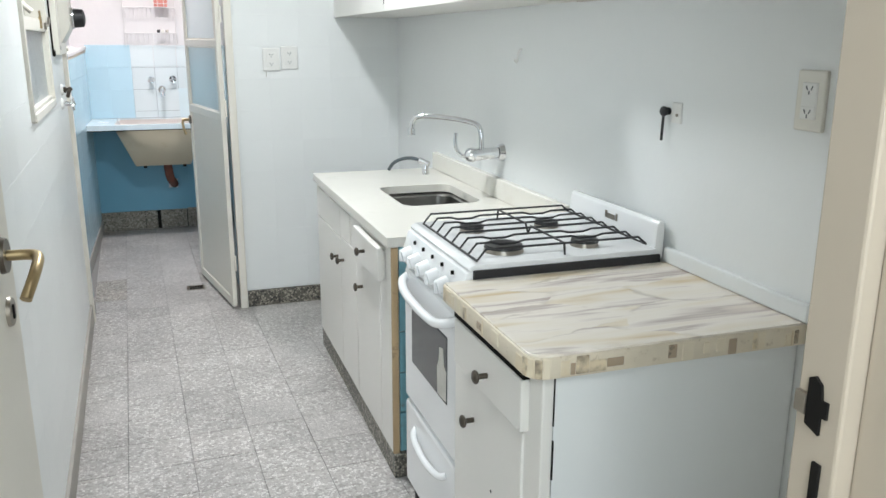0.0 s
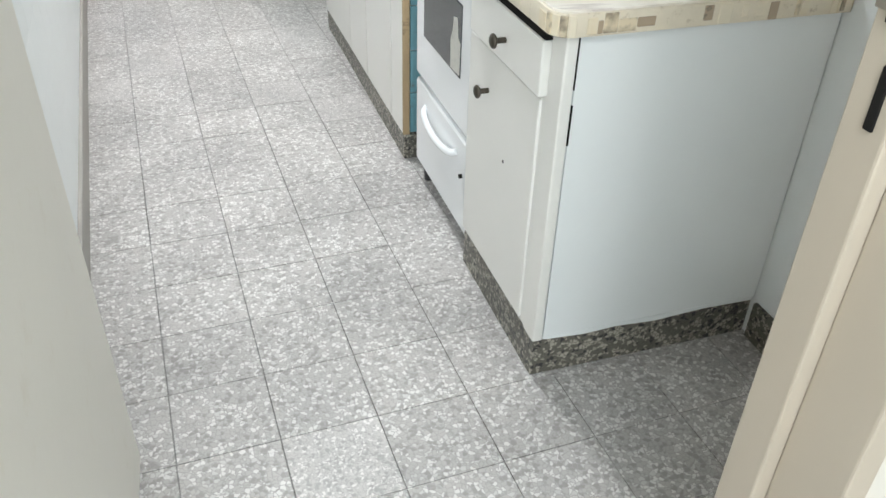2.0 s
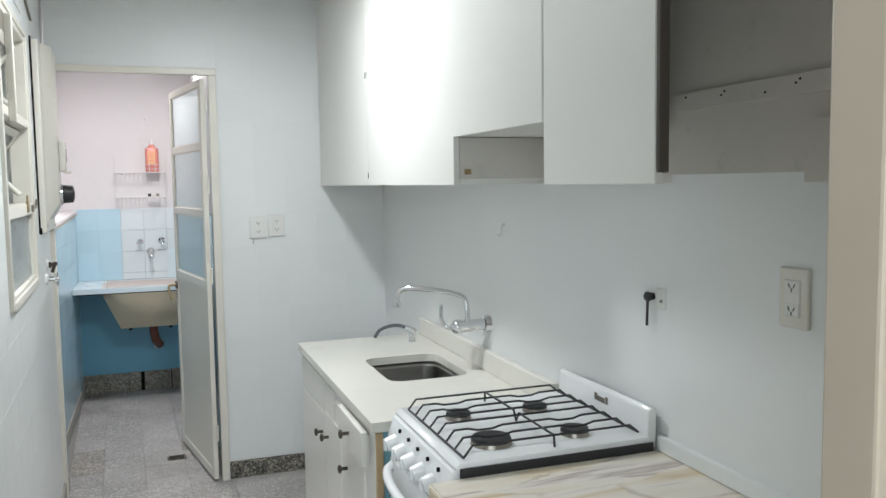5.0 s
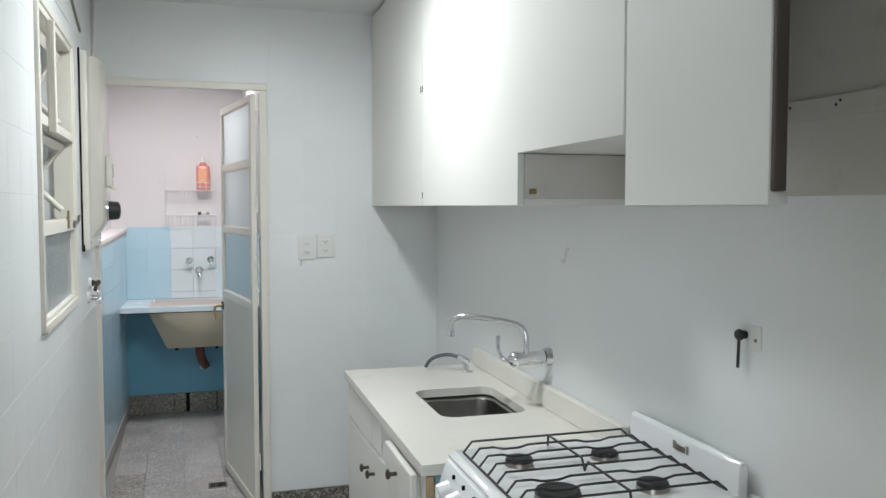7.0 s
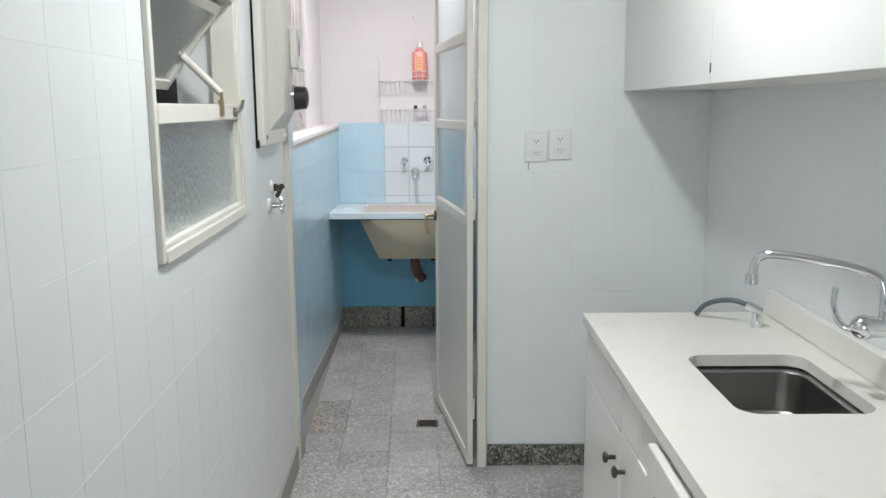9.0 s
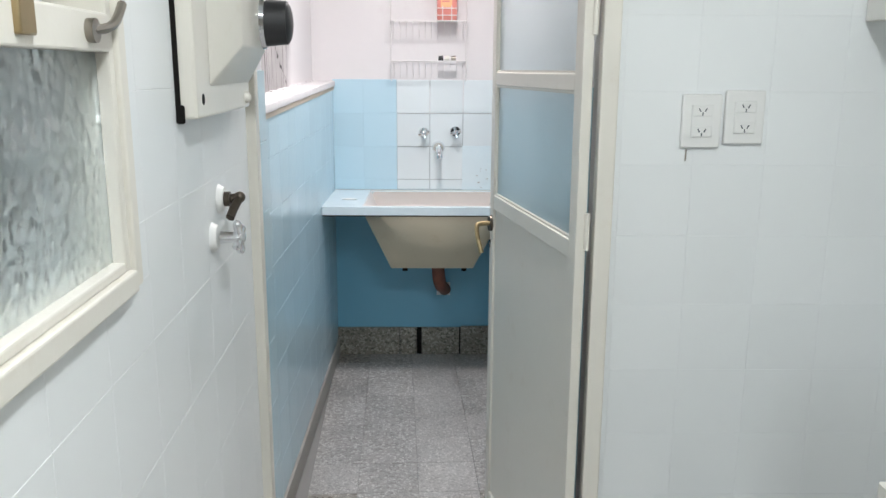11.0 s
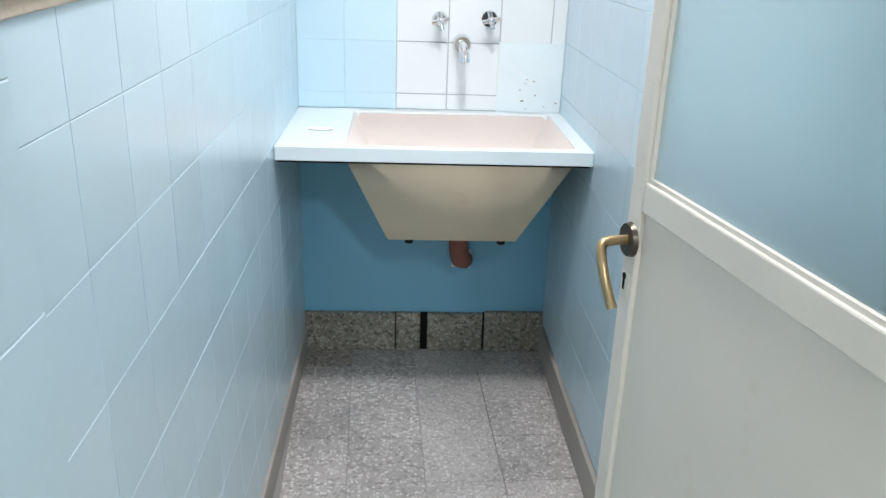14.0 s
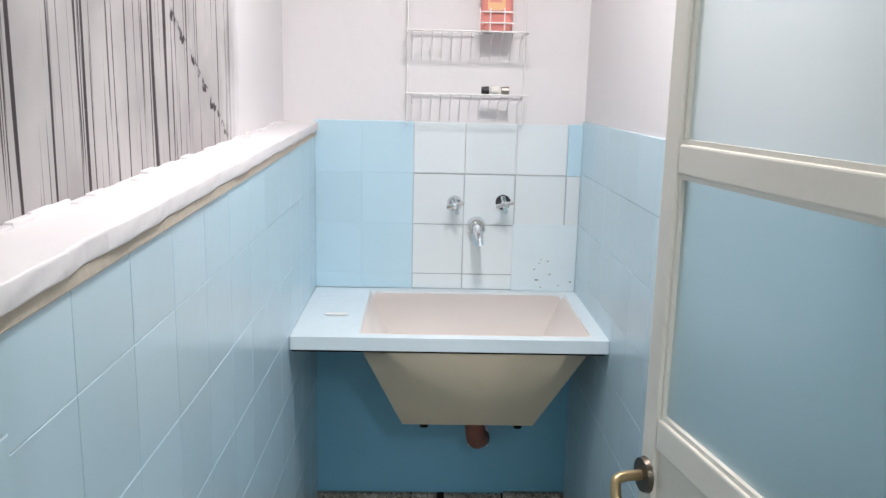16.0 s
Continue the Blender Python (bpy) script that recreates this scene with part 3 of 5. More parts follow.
b.box(0.085, 0.135, YE - 0.10, YE + 0.004, 0, 2.06, 0.003).box(0.135, 0.863, YE - 0.06, YE + 0.004, 2.03, 2.06, 0.003)
structure("door_frame_entry_hinge", b, FRAME, "tan enamelled door frame", "door frame")
ex, ey = 0.176, -3.0
ang = math.degrees(math.atan2(-(ex - 0.148), ey - YE))
FR[0] = Matrix.Translation((0.148, YE + 0.006, 0)) @ pose(0, 0, 0, 0, 0, ang)
L1 = math.hypot(ex - 0.148, ey - YE) - 0.006
d = thing("door_1", (0, 0.02, 0.01), "cream enamelled flush door standing open against the wall", "door", kind="structure")
leaf = part("leaf", Bm().box(-0.036, 0, 0, L1, 0.01, 2.03, 0.003), CREAM, d)
lever(d, (0, L1 - 0.055, 1.100), (1, 0, 0), (0, -1, 0), BRASS)
k = part("lock_plate", Bm().cyl((0, L1 - 0.055, 1.022), (0.005, L1 - 0.055, 1.022), 0.021, 0.019, 20), NICKEL, d, "round aged steel keyhole rose")
part("keyhole", Bm().box(0.004, 0.007, L1 - 0.058, L1 - 0.052, 1.012, 1.032, 0.001), DARK, k)
FR[0] = Matrix.Identity(4)

# laundry doorway: cream frame
b = Bm()
b.box(-0.060, -0.023, -0.032, 0.002, 0, 2.035, 0.004)
b.box(0.690, 0.728, -0.032, 0.002, 0, 2.035, 0.004)
b.box(-0.060, 0.728, -0.032, 0.002, 2.035, 2.068, 0.004)
fr2 = structure("door_frame_laundry", b, CREAM, "cream enamelled door frame, chipped at the edges", "door frame")
# metal half-glazed leaf, swung into the laundry
hx, hy, fx, fy = 0.650, -0.034, 0.519, 0.684
ang = math.degrees(math.atan2(-(fx - hx), fy - hy))
LD = math.hypot(fx - hx, fy - hy)
FR[0] = Matrix.Translation((hx, hy, 0)) @ pose(0, 0, 0, 0, 0, ang)
d = thing("door_2", (0, 0.02, 0.015), "cream metal door with three frosted panes, half open", "door", kind="structure")
T = 0.024
zt = 2.02
part("stile", Bm().box(0, T, 0, 0.045, 0.015, zt, 0.003), CREAM, d)
part("stile", Bm().box(0, T, LD - 0.036, LD, 0.015, zt, 0.003), CREAM, d)
for z0, z1 in ((0.015, 0.06), (0.982, 1.025), (1.345, 1.382), (1.675, 1.71), (1.985, zt)):
    part("rail", Bm().box(0.001, T - 0.001, 0.045, LD - 0.036, z0, z1, 0.003), CREAM, d)
part("kick_panel", Bm().box(0.008, 0.016, 0.045, LD - 0.036, 0.06, 0.982), CREAM, d, "dull cream sheet metal panel")
for z0, z1 in ((1.025, 1.345), (1.382, 1.675), (1.71, 1.985)):
    p_ = part("pane", Bm().box(0.011, 0.015, 0.045, LD - 0.036, z0, z1), FROST, d, "frosted glass pane")
    p_.visible_shadow = False
    part("putty", Bm().box(0.005, 0.011, 0.045, 0.051, z0, z1).box(0.005, 0.011, LD - 0.042, LD - 0.036, z0, z1).box(0.005, 0.011, 0.051, LD - 0.042, z0, z0 + 0.006).box(0.005, 0.011, 0.051, LD - 0.042, z1 - 0.006, z1), CREAM, p_)
lever(d, (0, LD - 0.018, 0.937), (-1, 0, 0), (0, -0.55, -0.5), BRASS)
k = part("lock_plate", Bm().box(-0.002, 0, LD - 0.03, LD - 0.006, 0.857, 0.887, 0.0008), CREAM, d)
part("keyhole", Bm().cyl((-0.003, LD - 0.016, 0.882), (-0.0015, LD - 0.016, 0.882), 0.005).box(-0.003, -0.0015, LD - 0.0185, LD - 0.0135, 0.862, 0.882), DARK, k)
for z in (0.25, 1.05, 1.5, 1.9):
    part("hinge", Bm().cyl((0.024, -0.002, z - 0.04), (0.024, -0.002, z + 0.04), 0.006, seg=10), CREAM, d)
for i in range(7):
    z = 0.5 + i * 0.21
    part("rivet", Bm().cyl((0.012, LD, z), (0.012, LD + 0.001, z), 0.004, seg=8), NICKEL, d)
FR[0] = Matrix.Identity(4)

# ---- kitchen window in the left wall ----
FR[0] = LEFT
win = thing("window_1", (0, (wy0 + wy1) / 2, wz0), "cream steel window, two upper sashes tilted out, hammered glass below", "window", kind="structure")
b = Bm()
for (a0, a1, c0, c1) in ((wy0, wy0 + 0.015, wz0, wz1), (wy1 - 0.015, wy1, wz0, wz1), (wy0 + 0.015, wy1 - 0.015, wz0, wz0 + 0.012), (wy0 + 0.015, wy1 - 0.015, wz1 - 0.02, wz1)):
    b.box(-0.06, 0.006, a0, a1, c0, c1, 0.003)
part("window_frame", b, CREAM, win)
part("architrave", Bm().box(-0.002, 0.012, wy0 - 0.022, wy0, wz0 - 0.022, wz1 + 0.02, 0.003).box(-0.002, 0.012, wy1, wy1 + 0.022, wz0 - 0.022, wz1 + 0.02, 0.003).box(-0.002, 0.014, wy0, wy1, wz0 - 0.026, wz0, 0.003).box(-0.002, 0.012, wy0, wy1, wz1, wz1 + 0.02, 0.003), CREAM, win)
part("rail", Bm().box(-0.05, 0.008, wy0 + 0.015, wy1 - 0.015, 1.405, 1.445, 0.003), CREAM, win)
part("rail", Bm().box(-0.05, 0.008, wy0 + 0.015, wy1 - 0.015, 1.715, 1.745, 0.003), CREAM, win)
p_ = part("pane", Bm().box(-0.014, -0.009, wy0 + 0.015, wy1 - 0.015, wz0 + 0.012, 1.405), HAMMER, win, "hammered obscure glass pane")
p_.visible_shadow = False
keep = FR[0]
for zlo, zhi in ((1.445, 1.715), (1.745, 2.02)):
    hgt = zhi - zlo
    FR[0] = keep @ Matrix.Translation((-0.03, 0, zhi - 0.005)) @ pose(0, 0, 0, 0, 36, 0)
    y0, y1 = wy0 + 0.02, wy1 - 0.02
    s = part("sash", Bm().box(-0.012, 0.012, y0, y0 + 0.025, -hgt, 0, 0.002).box(-0.012, 0.012, y1 - 0.025, y1, -hgt, 0, 0.002).box(-0.012, 0.012, y0 + 0.025, y1 - 0.025, -hgt, -hgt + 0.028, 0.002).box(-0.012, 0.012, y0 + 0.025, y1 - 0.025, -0.028, 0, 0.002), CREAM, win, "cream sash tilted outward")
    p_ = part("pane", Bm().box(-0.003, 0.002, y0 + 0.025, y1 - 0.025, -hgt + 0.028, -0.028), HAMMER, s, "dull obscure glass pane")
    p_.visible_shadow = False
    FR[0] = keep
    part("stay_arm", Bm().tube([(-0.03, wy1 - 0.045, zlo + 0.03), (-0.14, wy1 - 0.045, zhi - 0.13)], 0.010, 8), CREAM, win)
    part("stay_arm", Bm().tube([(-0.03, wy0 + 0.045, zlo + 0.03), (-0.14, wy0 + 0.045, zhi - 0.13)], 0.010, 8), CREAM, win)
part("catch", Bm().box(0.005, 0.014, -1.06, -1.03, 1.415, 1.455, 0.002).box(0.006, 0.012, -1.045, -1.03, 1.45, 1.475, 0.002), BRASS, win, "small brass window catch")
part("catch_lever", Bm().tube([(0.012, -0.90, 1.425), (0.02, -0.86, 1.43), (0.02, -0.83, 1.455)], 0.005, 8).cyl((0.004, -0.9, 1.425), (0.016, -0.9, 1.425), 0.012), NICKEL, win, "dark steel lever")
part("pull_bar", Bm().box(0.008, 0.030, -1.43, -1.405, 1.70, 2.02, 0.003), CREAM, win)

# meter cover beside the doorway
m = thing("meter_cover", (0.03, -0.36, 1.340), "cream sheet-metal cover box with a black knob", "meter box")
part("back_plate", Bm().box(0.0, 0.030, -0.57, -0.165, 1.318, 2.09, 0.005), CREAM, m)
b = Bm()
lo_ = [(0.030, -0.49, 1.362), (0.030, -0.168, 1.362), (0.030, -0.168, 2.088), (0.030, -0.49, 2.088)]
hi_ = [(0.066, -0.40, 1.425), (0.066, -0.168, 1.425), (0.066, -0.168, 2.088), (0.066, -0.40, 2.088)]
vl, vh = [b.b.verts.new(p) for p in lo_], [b.b.verts.new(p) for p in hi_]
b.b.faces.new(vl), b.b.faces.new(vh)
for i in range(4):
    b.b.faces.new((vl[i], vl[(i + 1) % 4], vh[(i + 1) % 4], vh[i]))
bmesh.ops.bevel(b.b, geom=b.b.edges[:], offset=0.004, segments=2, affect="EDGES", profile=0.5)
part("body", b, CREAM, m, "raised cream casing with sloped lower edges")
part("plate_hole", Bm().cyl((0.0295, -0.535, 1.345), (0.0306, -0.535, 1.345), 0.008, seg=12), DARK, m)
part("black_edge", Bm().box(0.0, 0.007, -0.575, -0.5705, 1.330, 2.10, 0.001).box(0.0, 0.012, -0.577, -0.568, 1.312, 1.338, 0.003), DARK, m, "black rubber edge strip")
k = part("knob", Bm().cyl((0.07, -0.20, 1.470), (0.112, -0.20, 1.470), 0.042, 0.038, 28).ball((0.110, -0.20, 1.470), 0.037, (0.3, 1, 1)), BLACK, m, "black round knob")
part("ring", Bm().cyl((0.066, -0.20, 1.470), (0.074, -0.20, 1.470), 0.047, 0.045, 28), CHROME, k, "steel ring")
part("switch_box", Bm().box(0.066, 0.092, -0.25, -0.17, 1.570, 1.705, 0.006).box(0.08, 0.108, -0.215, -0.17, 1.562, 1.574, 0.003), IVORY, m, "ivory switch housing")
part("switch_slot", Bm().box(0.091, 0.0935, -0.20, -0.19, 1.615, 1.670, 0.001), DARK, m)
part("latch", Bm().cyl((0.028, -0.205, 1.337), (0.036, -0.205, 1.337), 0.011, 0.009).ball((0.036, -0.205, 1.337), 0.0075, (0.6, 1, 1)), IVORY, m, "ivory screw latch")
# pipe stub and gas tap
m = thing("pipe_stub", (0, -0.337, 1.168), "old bronze tap stub on a white flange", "tap")
part("flange", Bm().cyl((0, -0.337, 1.168), (0.010, -0.337, 1.168), 0.026, 0.020, 20), PLASTIC, m)
part("stub", Bm().cyl((0.008, -0.337, 1.168), (0.020, -0.337, 1.168), 0.013).cyl((0.018, -0.337, 1.168), (0.036, -0.337, 1.171), 0.008).ball((0.036, -0.337, 1.171), 0.010).tube([(0.036, -0.337, 1.171), (0.030, -0.360, 1.156), (0.026, -0.377, 1.142)], 0.0075), BRONZE, m)
m = thing("stop_tap", (0, -0.400, 1.113), "small chrome stop tap with a cross handle", "tap")
part("flange", Bm().cyl((0, -0.400, 1.113), (0.010, -0.400, 1.113), 0.026, 0.020, 20), PLASTIC, m)
part("stem", Bm().cyl((0.014, -0.400, 1.113), (0.042, -0.400, 1.113), 0.011, 0.008), CHROME, m)
b = Bm().ball((0.044, -0.400, 1.113), 0.012)
for a in range(4):
    c, s = math.cos(a * math.pi / 2 + 0.4), math.sin(a * math.pi / 2 + 0.4)
    b.cyl((0.044, -0.400, 1.113), (0.044, -0.400 + 0.023 * c, 1.113 + 0.023 * s), 0.006, 0.007, 10).ball((0.044, -0.400 + 0.025 * c, 1.113 + 0.025 * s), 0.0075, seg=10)
part("cross_handle", b, CHROME, m)
solo("wall_cable", Bm().tube([(0.006, -1.35, 2.36), (0.006, -0.9, 2.26), (0.006, -0.52, 2.17)], 0.005, 8, 2), NICKEL, "thin grey cable along the tiled wall", "cable")
FR[0] = Matrix.Identity(4)

# ---- base cabinets ----
XF = 1.006


def knob(parent, y, z, x=XF):
    part("knob", Bm().cyl((x, y, z), (x - 0.02, y, z), 0.006, seg=12).ball((x - 0.026, y, z), 0.015, (0.5, 1, 1)), BRONZE, parent, "small dark bronze knob")


def cab_door(parent, name, y0, y1, z0, z1, ky=None, kz=None, proud=0.012):
    d_ = part(name, Bm().box(XF - proud, XF + 0.006, y0, y1, z0, z1, 0.003), CAB, parent)
    if ky is not None:
        knob(d_, ky, kz, XF - proud)


CT = 0.806
c1 = thing("sink_cabinet", (1.29, -1.3, 0.0), "cream painted sink cabinet with one drawer slightly open", "cabinet")
b = Bm()
b.box(XF, 1.03, -1.925, -0.672, 0.085, 0.772, 0.002)
b.box(1.03, 1.55, -0.69, -0.672, 0.085, 0.772).box(1.03, 1.55, -1.905, -1.887, 0.085, 0.772)
b.box(1.03, 1.55, -1.887, -0.69, 0.085, 0.10)
part("carcass", b, CAB, c1)
part("plinth", Bm().box(XF + 0.002, 1.55, -1.94, -0.672, 0.0, 0.085, 0.003), SKIRT, c1, "dark speckled terrazzo plinth")
cab_door(c1, "door", -1.185, -0.69, 0.10, 0.625, -1.135, 0.545, 0.005)
cab_door(c1, "door", -1.458, -1.19, 0.10, 0.640, -1.245, 0.556, 0.005)
part("false_front", Bm().box(XF - 0.005, XF + 0.004, -1.36, -1.19, 0.646, 0.755, 0.003), CAB, c1)
cab_door(c1, "door", -1.80, -1.466, 0.10, 0.635, -1.555, 0.540, 0.004)
part("false_front", Bm().box(XF - 0.005, XF + 0.004, -1.185, -0.69, 0.632, 0.755, 0.003), CAB, c1)
dr = part("drawer", Bm().box(XF - 0.030, XF - 0.010, -1.875, -1.535, 0.650, 0.758, 0.004).box(XF - 0.010, XF + 0.05, -1.86, -1.55, 0.655, 0.745), CAB, c1, "drawer pulled slightly open")
knob(dr, -1.705, 0.708, XF - 0.030)
part("wooden_strip", Bm().box(XF, 1.027, -1.938, -1.926, 0.085, 0.77, 0.002), WOOD, c1, "bare weathered wooden edge strip")
for i in range(5):
    part("side_tile", Bm().box(1.030, 1.30, -1.934, -1.926, 0.09 + i * 0.137, 0.09 + i * 0.137 + 0.134, 0.002), OLDTILE, c1, "dirty turquoise side tile")
# worktop with a cut-out, marble
sx0, sx1, sy0_, sy1_ = 1.176, 1.474, -1.505, -1.098
b = Bm()


def ring_slab(bm, x0, x1, y0, y1, hx0, hx1, hy0, hy1, z0, z1, rad):
    """A slab with a round-cornered hole through it."""
    def rrect(a0, a1, c0, c1, r, k=6):
        pts = []
        for cx, cy, st in ((a1 - r, c1 - r, 0), (a0 + r, c1 - r, 90), (a0 + r, c0 + r, 180), (a1 - r, c0 + r, 270)):
            pts += [(cx + r * math.cos(radians(st + 90 * i / k)), cy + r * math.sin(radians(st + 90 * i / k))) for i in range(k + 1)]
        return pts
    inner, outer = rrect(hx0, hx1, hy0, hy1, rad), rrect(x0, x1, y0, y1, 0.006)
    vs = []
    for ring, z in ((inner, z1), (outer, z1), (outer, z0), (inner, z0)):
        vs.append([bm.b.verts.new((p[0], p[1], z)) for p in ring])
    n = len(inner)
    for a, c in ((0, 1), (1, 2), (2, 3), (3, 0)):
        for i in range(n):
            j = (i + 1) % n
            bm.b.faces.new((vs[a][i], vs[c][i], vs[c][j], vs[a][j]))
    return rrect


rr_ = ring_slab(b, 0.99, W - 0.003, -1.945, -0.662, sx0, sx1, sy0_, sy1_, 0.776, CT, 0.05)
top = solo("worktop", b, MARBLE, "white marble worktop with rounded sink cut-out on the cabinet", "worktop")
b = Bm().box(W - 0.03, W - 0.003, -2.0, -0.68, CT + 0.0005, CT + 0.075, 0.004)
solo("upstand", b, MARBLE, "white marble upstand along the wall", "upstand")
# sink bowl
b = Bm()
prev = None
for inset, z in ((-0.008, 0.776), (0.004, 0.760), (0.012, 0.66), (0.03, 0.636), (0.10, 0.632)):
    ring = [b.b.verts.new((p[0], p[1], z)) for p in rr_(sx0 + inset, sx1 - inset, sy0_ + inset, sy1_ - inset, 0.055)]
    if prev:
        for i in range(len(ring)):
            j = (i + 1) % len(ring)
            b.b.faces.new((prev[i], prev[j], ring[j], ring[i]))
    prev = ring
b.b.faces.new(prev)
sk = thing("kitchen_sink", (1.32, -1.285, 0.632), "brushed steel kitchen sink bowl set in the worktop", "sink")
bw = part("bowl", b, STEEL, sk)
md = bw.modifiers.new("thick", "SOLIDIFY")
md.thickness, md.offset = 0.0015, 1
part("drain", Bm().cyl((1.32, -1.285, 0.6325), (1.32, -1.285, 0.637), 0.028, 0.024, 20), CHROME, sk)
# wall mixer tap
fy_, fz = -1.44, 0.975
m = thing("mixer_tap", (W - 0.01, fy_, fz), "chrome wall-mounted mixer tap with swan spout", "tap")
part("wall_flange", Bm().cyl((W, fy_, fz), (W - 0.02, fy_, fz), 0.034, 0.028, 24), CHROME, m)
part("body", Bm().cyl((W - 0.02, fy_, fz), (W - 0.12, fy_ + 0.01, fz - 0.005), 0.021, 0.024, 20).ball((W - 0.12, fy_ + 0.01, fz - 0.005), 0.027), CHROME, m)
part("spout", Bm().tube([(W - 0.085, fy_, fz), (W - 0.085, fy_, fz + 0.08), (W - 0.10, fy_ + 0.02, fz + 0.115), (W - 0.26, fy_ + 0.12, fz + 0.135), (W - 0.305, fy_ + 0.145, fz + 0.125), (W - 0.31, fy_ + 0.148, fz + 0.07)], 0.0098, 14, 3).cyl((W - 0.31, fy_ + 0.148, fz + 0.082), (W - 0.31, fy_ + 0.148, fz + 0.060), 0.0145), CHROME, m)
part("lever", Bm().tube([(W - 0.12, fy_ + 0.01, fz - 0.01), (W - 0.155, fy_ + 0.03, fz - 0.012), (W - 0.175, fy_ + 0.04, fz + 0.025), (W - 0.172, fy_ + 0.038, fz + 0.075)], 0.013, 12, 3, 0.55), CHROME, m)
m = thing("side_hose_tap", (1.50, -0.83, 0.83), "small chrome hose tap behind the sink", "tap")
part("spray_head", Bm().cyl((1.475, -0.845, CT + 0.045), (1.440, -0.815, CT + 0.060), 0.012, 0.014).cyl((1.462, -0.834, CT), (1.462, -0.834, CT + 0.05), 0.016, 0.012), CHROME, m)
part("hose", Bm().tube([(1.445, -0.82, CT + 0.060), (1.40, -0.785, CT + 0.072), (1.345, -0.735, CT + 0.048), (1.325, -0.715, CT + 0.008)], 0.0075, 10), RUBBER, m, "grey rubber hose")

# ---- stove ----
ys0, ys1, xs = -2.526, -2.045, 1.018
st = thing("stove", (1.29, -2.23, 0.0), "white enamelled four-burner gas stove with black grates", "stove")
zc = 0.872
part("body", Bm().box(xs + 0.02, 1.53, ys0, ys1, 0.06, 0.80, 0.006), ENAMEL, st)
part("side_shadow_strip", Bm().box(xs + 0.03, 1.55, ys0 - 0.004, ys0 + 0.004, 0.832, 0.858), BLACK, st, "black trim under the cooktop")
for x, y in ((1.05, ys0 + 0.04), (1.05, ys1 - 0.04), (1.5, ys0 + 0.04), (1.5, ys1 - 0.04)):
    part("foot", Bm().cyl((x, y, 0), (x, y, 0.06), 0.016, 0.02), BLACK, st)
cook = part("cooktop", Bm().prism([(1.048, zc), (1.545, zc), (1.545, 0.856), (1.034, 0.856), (1.034, 0.863)], "y", ys0, ys1, 0.004), ENAMEL, st)
pan = part("control_panel", Bm().prism([(1.048, 0.858), (1.046, 0.80), (1.046, 0.758), (1.005, 0.764), (1.011, 0.80), (1.028, 0.852)], "y", ys0, ys1, 0.005), ENAMEL, st)
for i in range(5):
    y = ys1 - 0.075 - i * 0.078
    kb = part("control_knob", Bm().cyl((1.016, y, 0.803), (0.986, y, 0.796), 0.021, 0.018, 20).box(0.979, 0.989, y - 0.005, y + 0.005, 0.78, 0.812, 0.003), ENAMEL, st)
    part("dial_mark", Bm().box(1.015, 1.022, y - 0.026, y - 0.022, 0.832, 0.842), DARK, pan)
part("oven_door", Bm().box(xs - 0.005, xs + 0.03, ys0 + 0.006, ys1 - 0.006, 0.345, 0.75, 0.012), ENAMEL, st)
od = [o for o in st.children if o.name.startswith("oven_door")][0]
part("oven_window", Bm().box(xs - 0.007, xs - 0.001, ys0 + 0.085, ys1 - 0.085, 0.48, 0.665, 0.004), OVEN, od, "smoked oven window")
part("sticker", Bm().prism([(ys0 + 0.09, 0.49), (ys0 + 0.155, 0.487), (ys0 + 0.16, 0.56), (ys0 + 0.145, 0.585), (ys0 + 0.14, 0.62), (ys0 + 0.115, 0.625), (ys0 + 0.105, 0.58), (ys0 + 0.088, 0.57)], "x", xs - 0.0085, xs - 0.0072), PAPER, od, "torn white warning sticker")
part("oven_handle", Bm().tube([(xs, ys1 - 0.03, 0.725), (xs - 0.028, ys1 - 0.05, 0.715), (xs - 0.034, ys1 - 0.13, 0.694), (xs - 0.034, ys0 + 0.13, 0.694), (xs - 0.028, ys0 + 0.05, 0.715), (xs, ys0 + 0.03, 0.725)], 0.0125, 12, 3), ENAMEL, od, "white bowed handle")
wd = part("warming_drawer", Bm().box(xs - 0.004, xs + 0.03, ys0 + 0.006, ys1 - 0.006, 0.065, 0.335, 0.010), ENAMEL, st)
part("drawer_handle", Bm().tube([(xs, ys1 - 0.10, 0.275), (xs - 0.018, ys1 - 0.12, 0.262), (xs - 0.022, (ys0 + ys1) / 2, 0.246), (xs - 0.018, ys0 + 0.12, 0.262), (xs, ys0 + 0.10, 0.275)], 0.010, 12, 3), ENAMEL, wd)
part("drawer_catch", Bm().cyl((xs - 0.004, ys0 + 0.05, 0.23), (xs - 0.012, ys0 + 0.05, 0.23), 0.006), DARK, wd)
bk = part("back_panel", Bm().prism([(1.535, 0.842), (1.562, 0.842), (1.562, 0.940), (1.548, 0.943), (1.54, 0.935)], "y", ys0 + 0.002, ys1 - 0.015, 0.004), ENAMEL, st, "white splashback panel with a small grey emblem")
for i, wv in enumerate((0.012, 0.008, 0.008, 0.008, 0.008, 0.004, 0.008)):
    part("emblem_bar", Bm().box(1.5362, 1.5376, -2.27 - i * 0.0095 - wv, -2.27 - i * 0.0095, 0.903, 0.917 + 0.006 * (i in (0, 6))), NICKEL, bk)
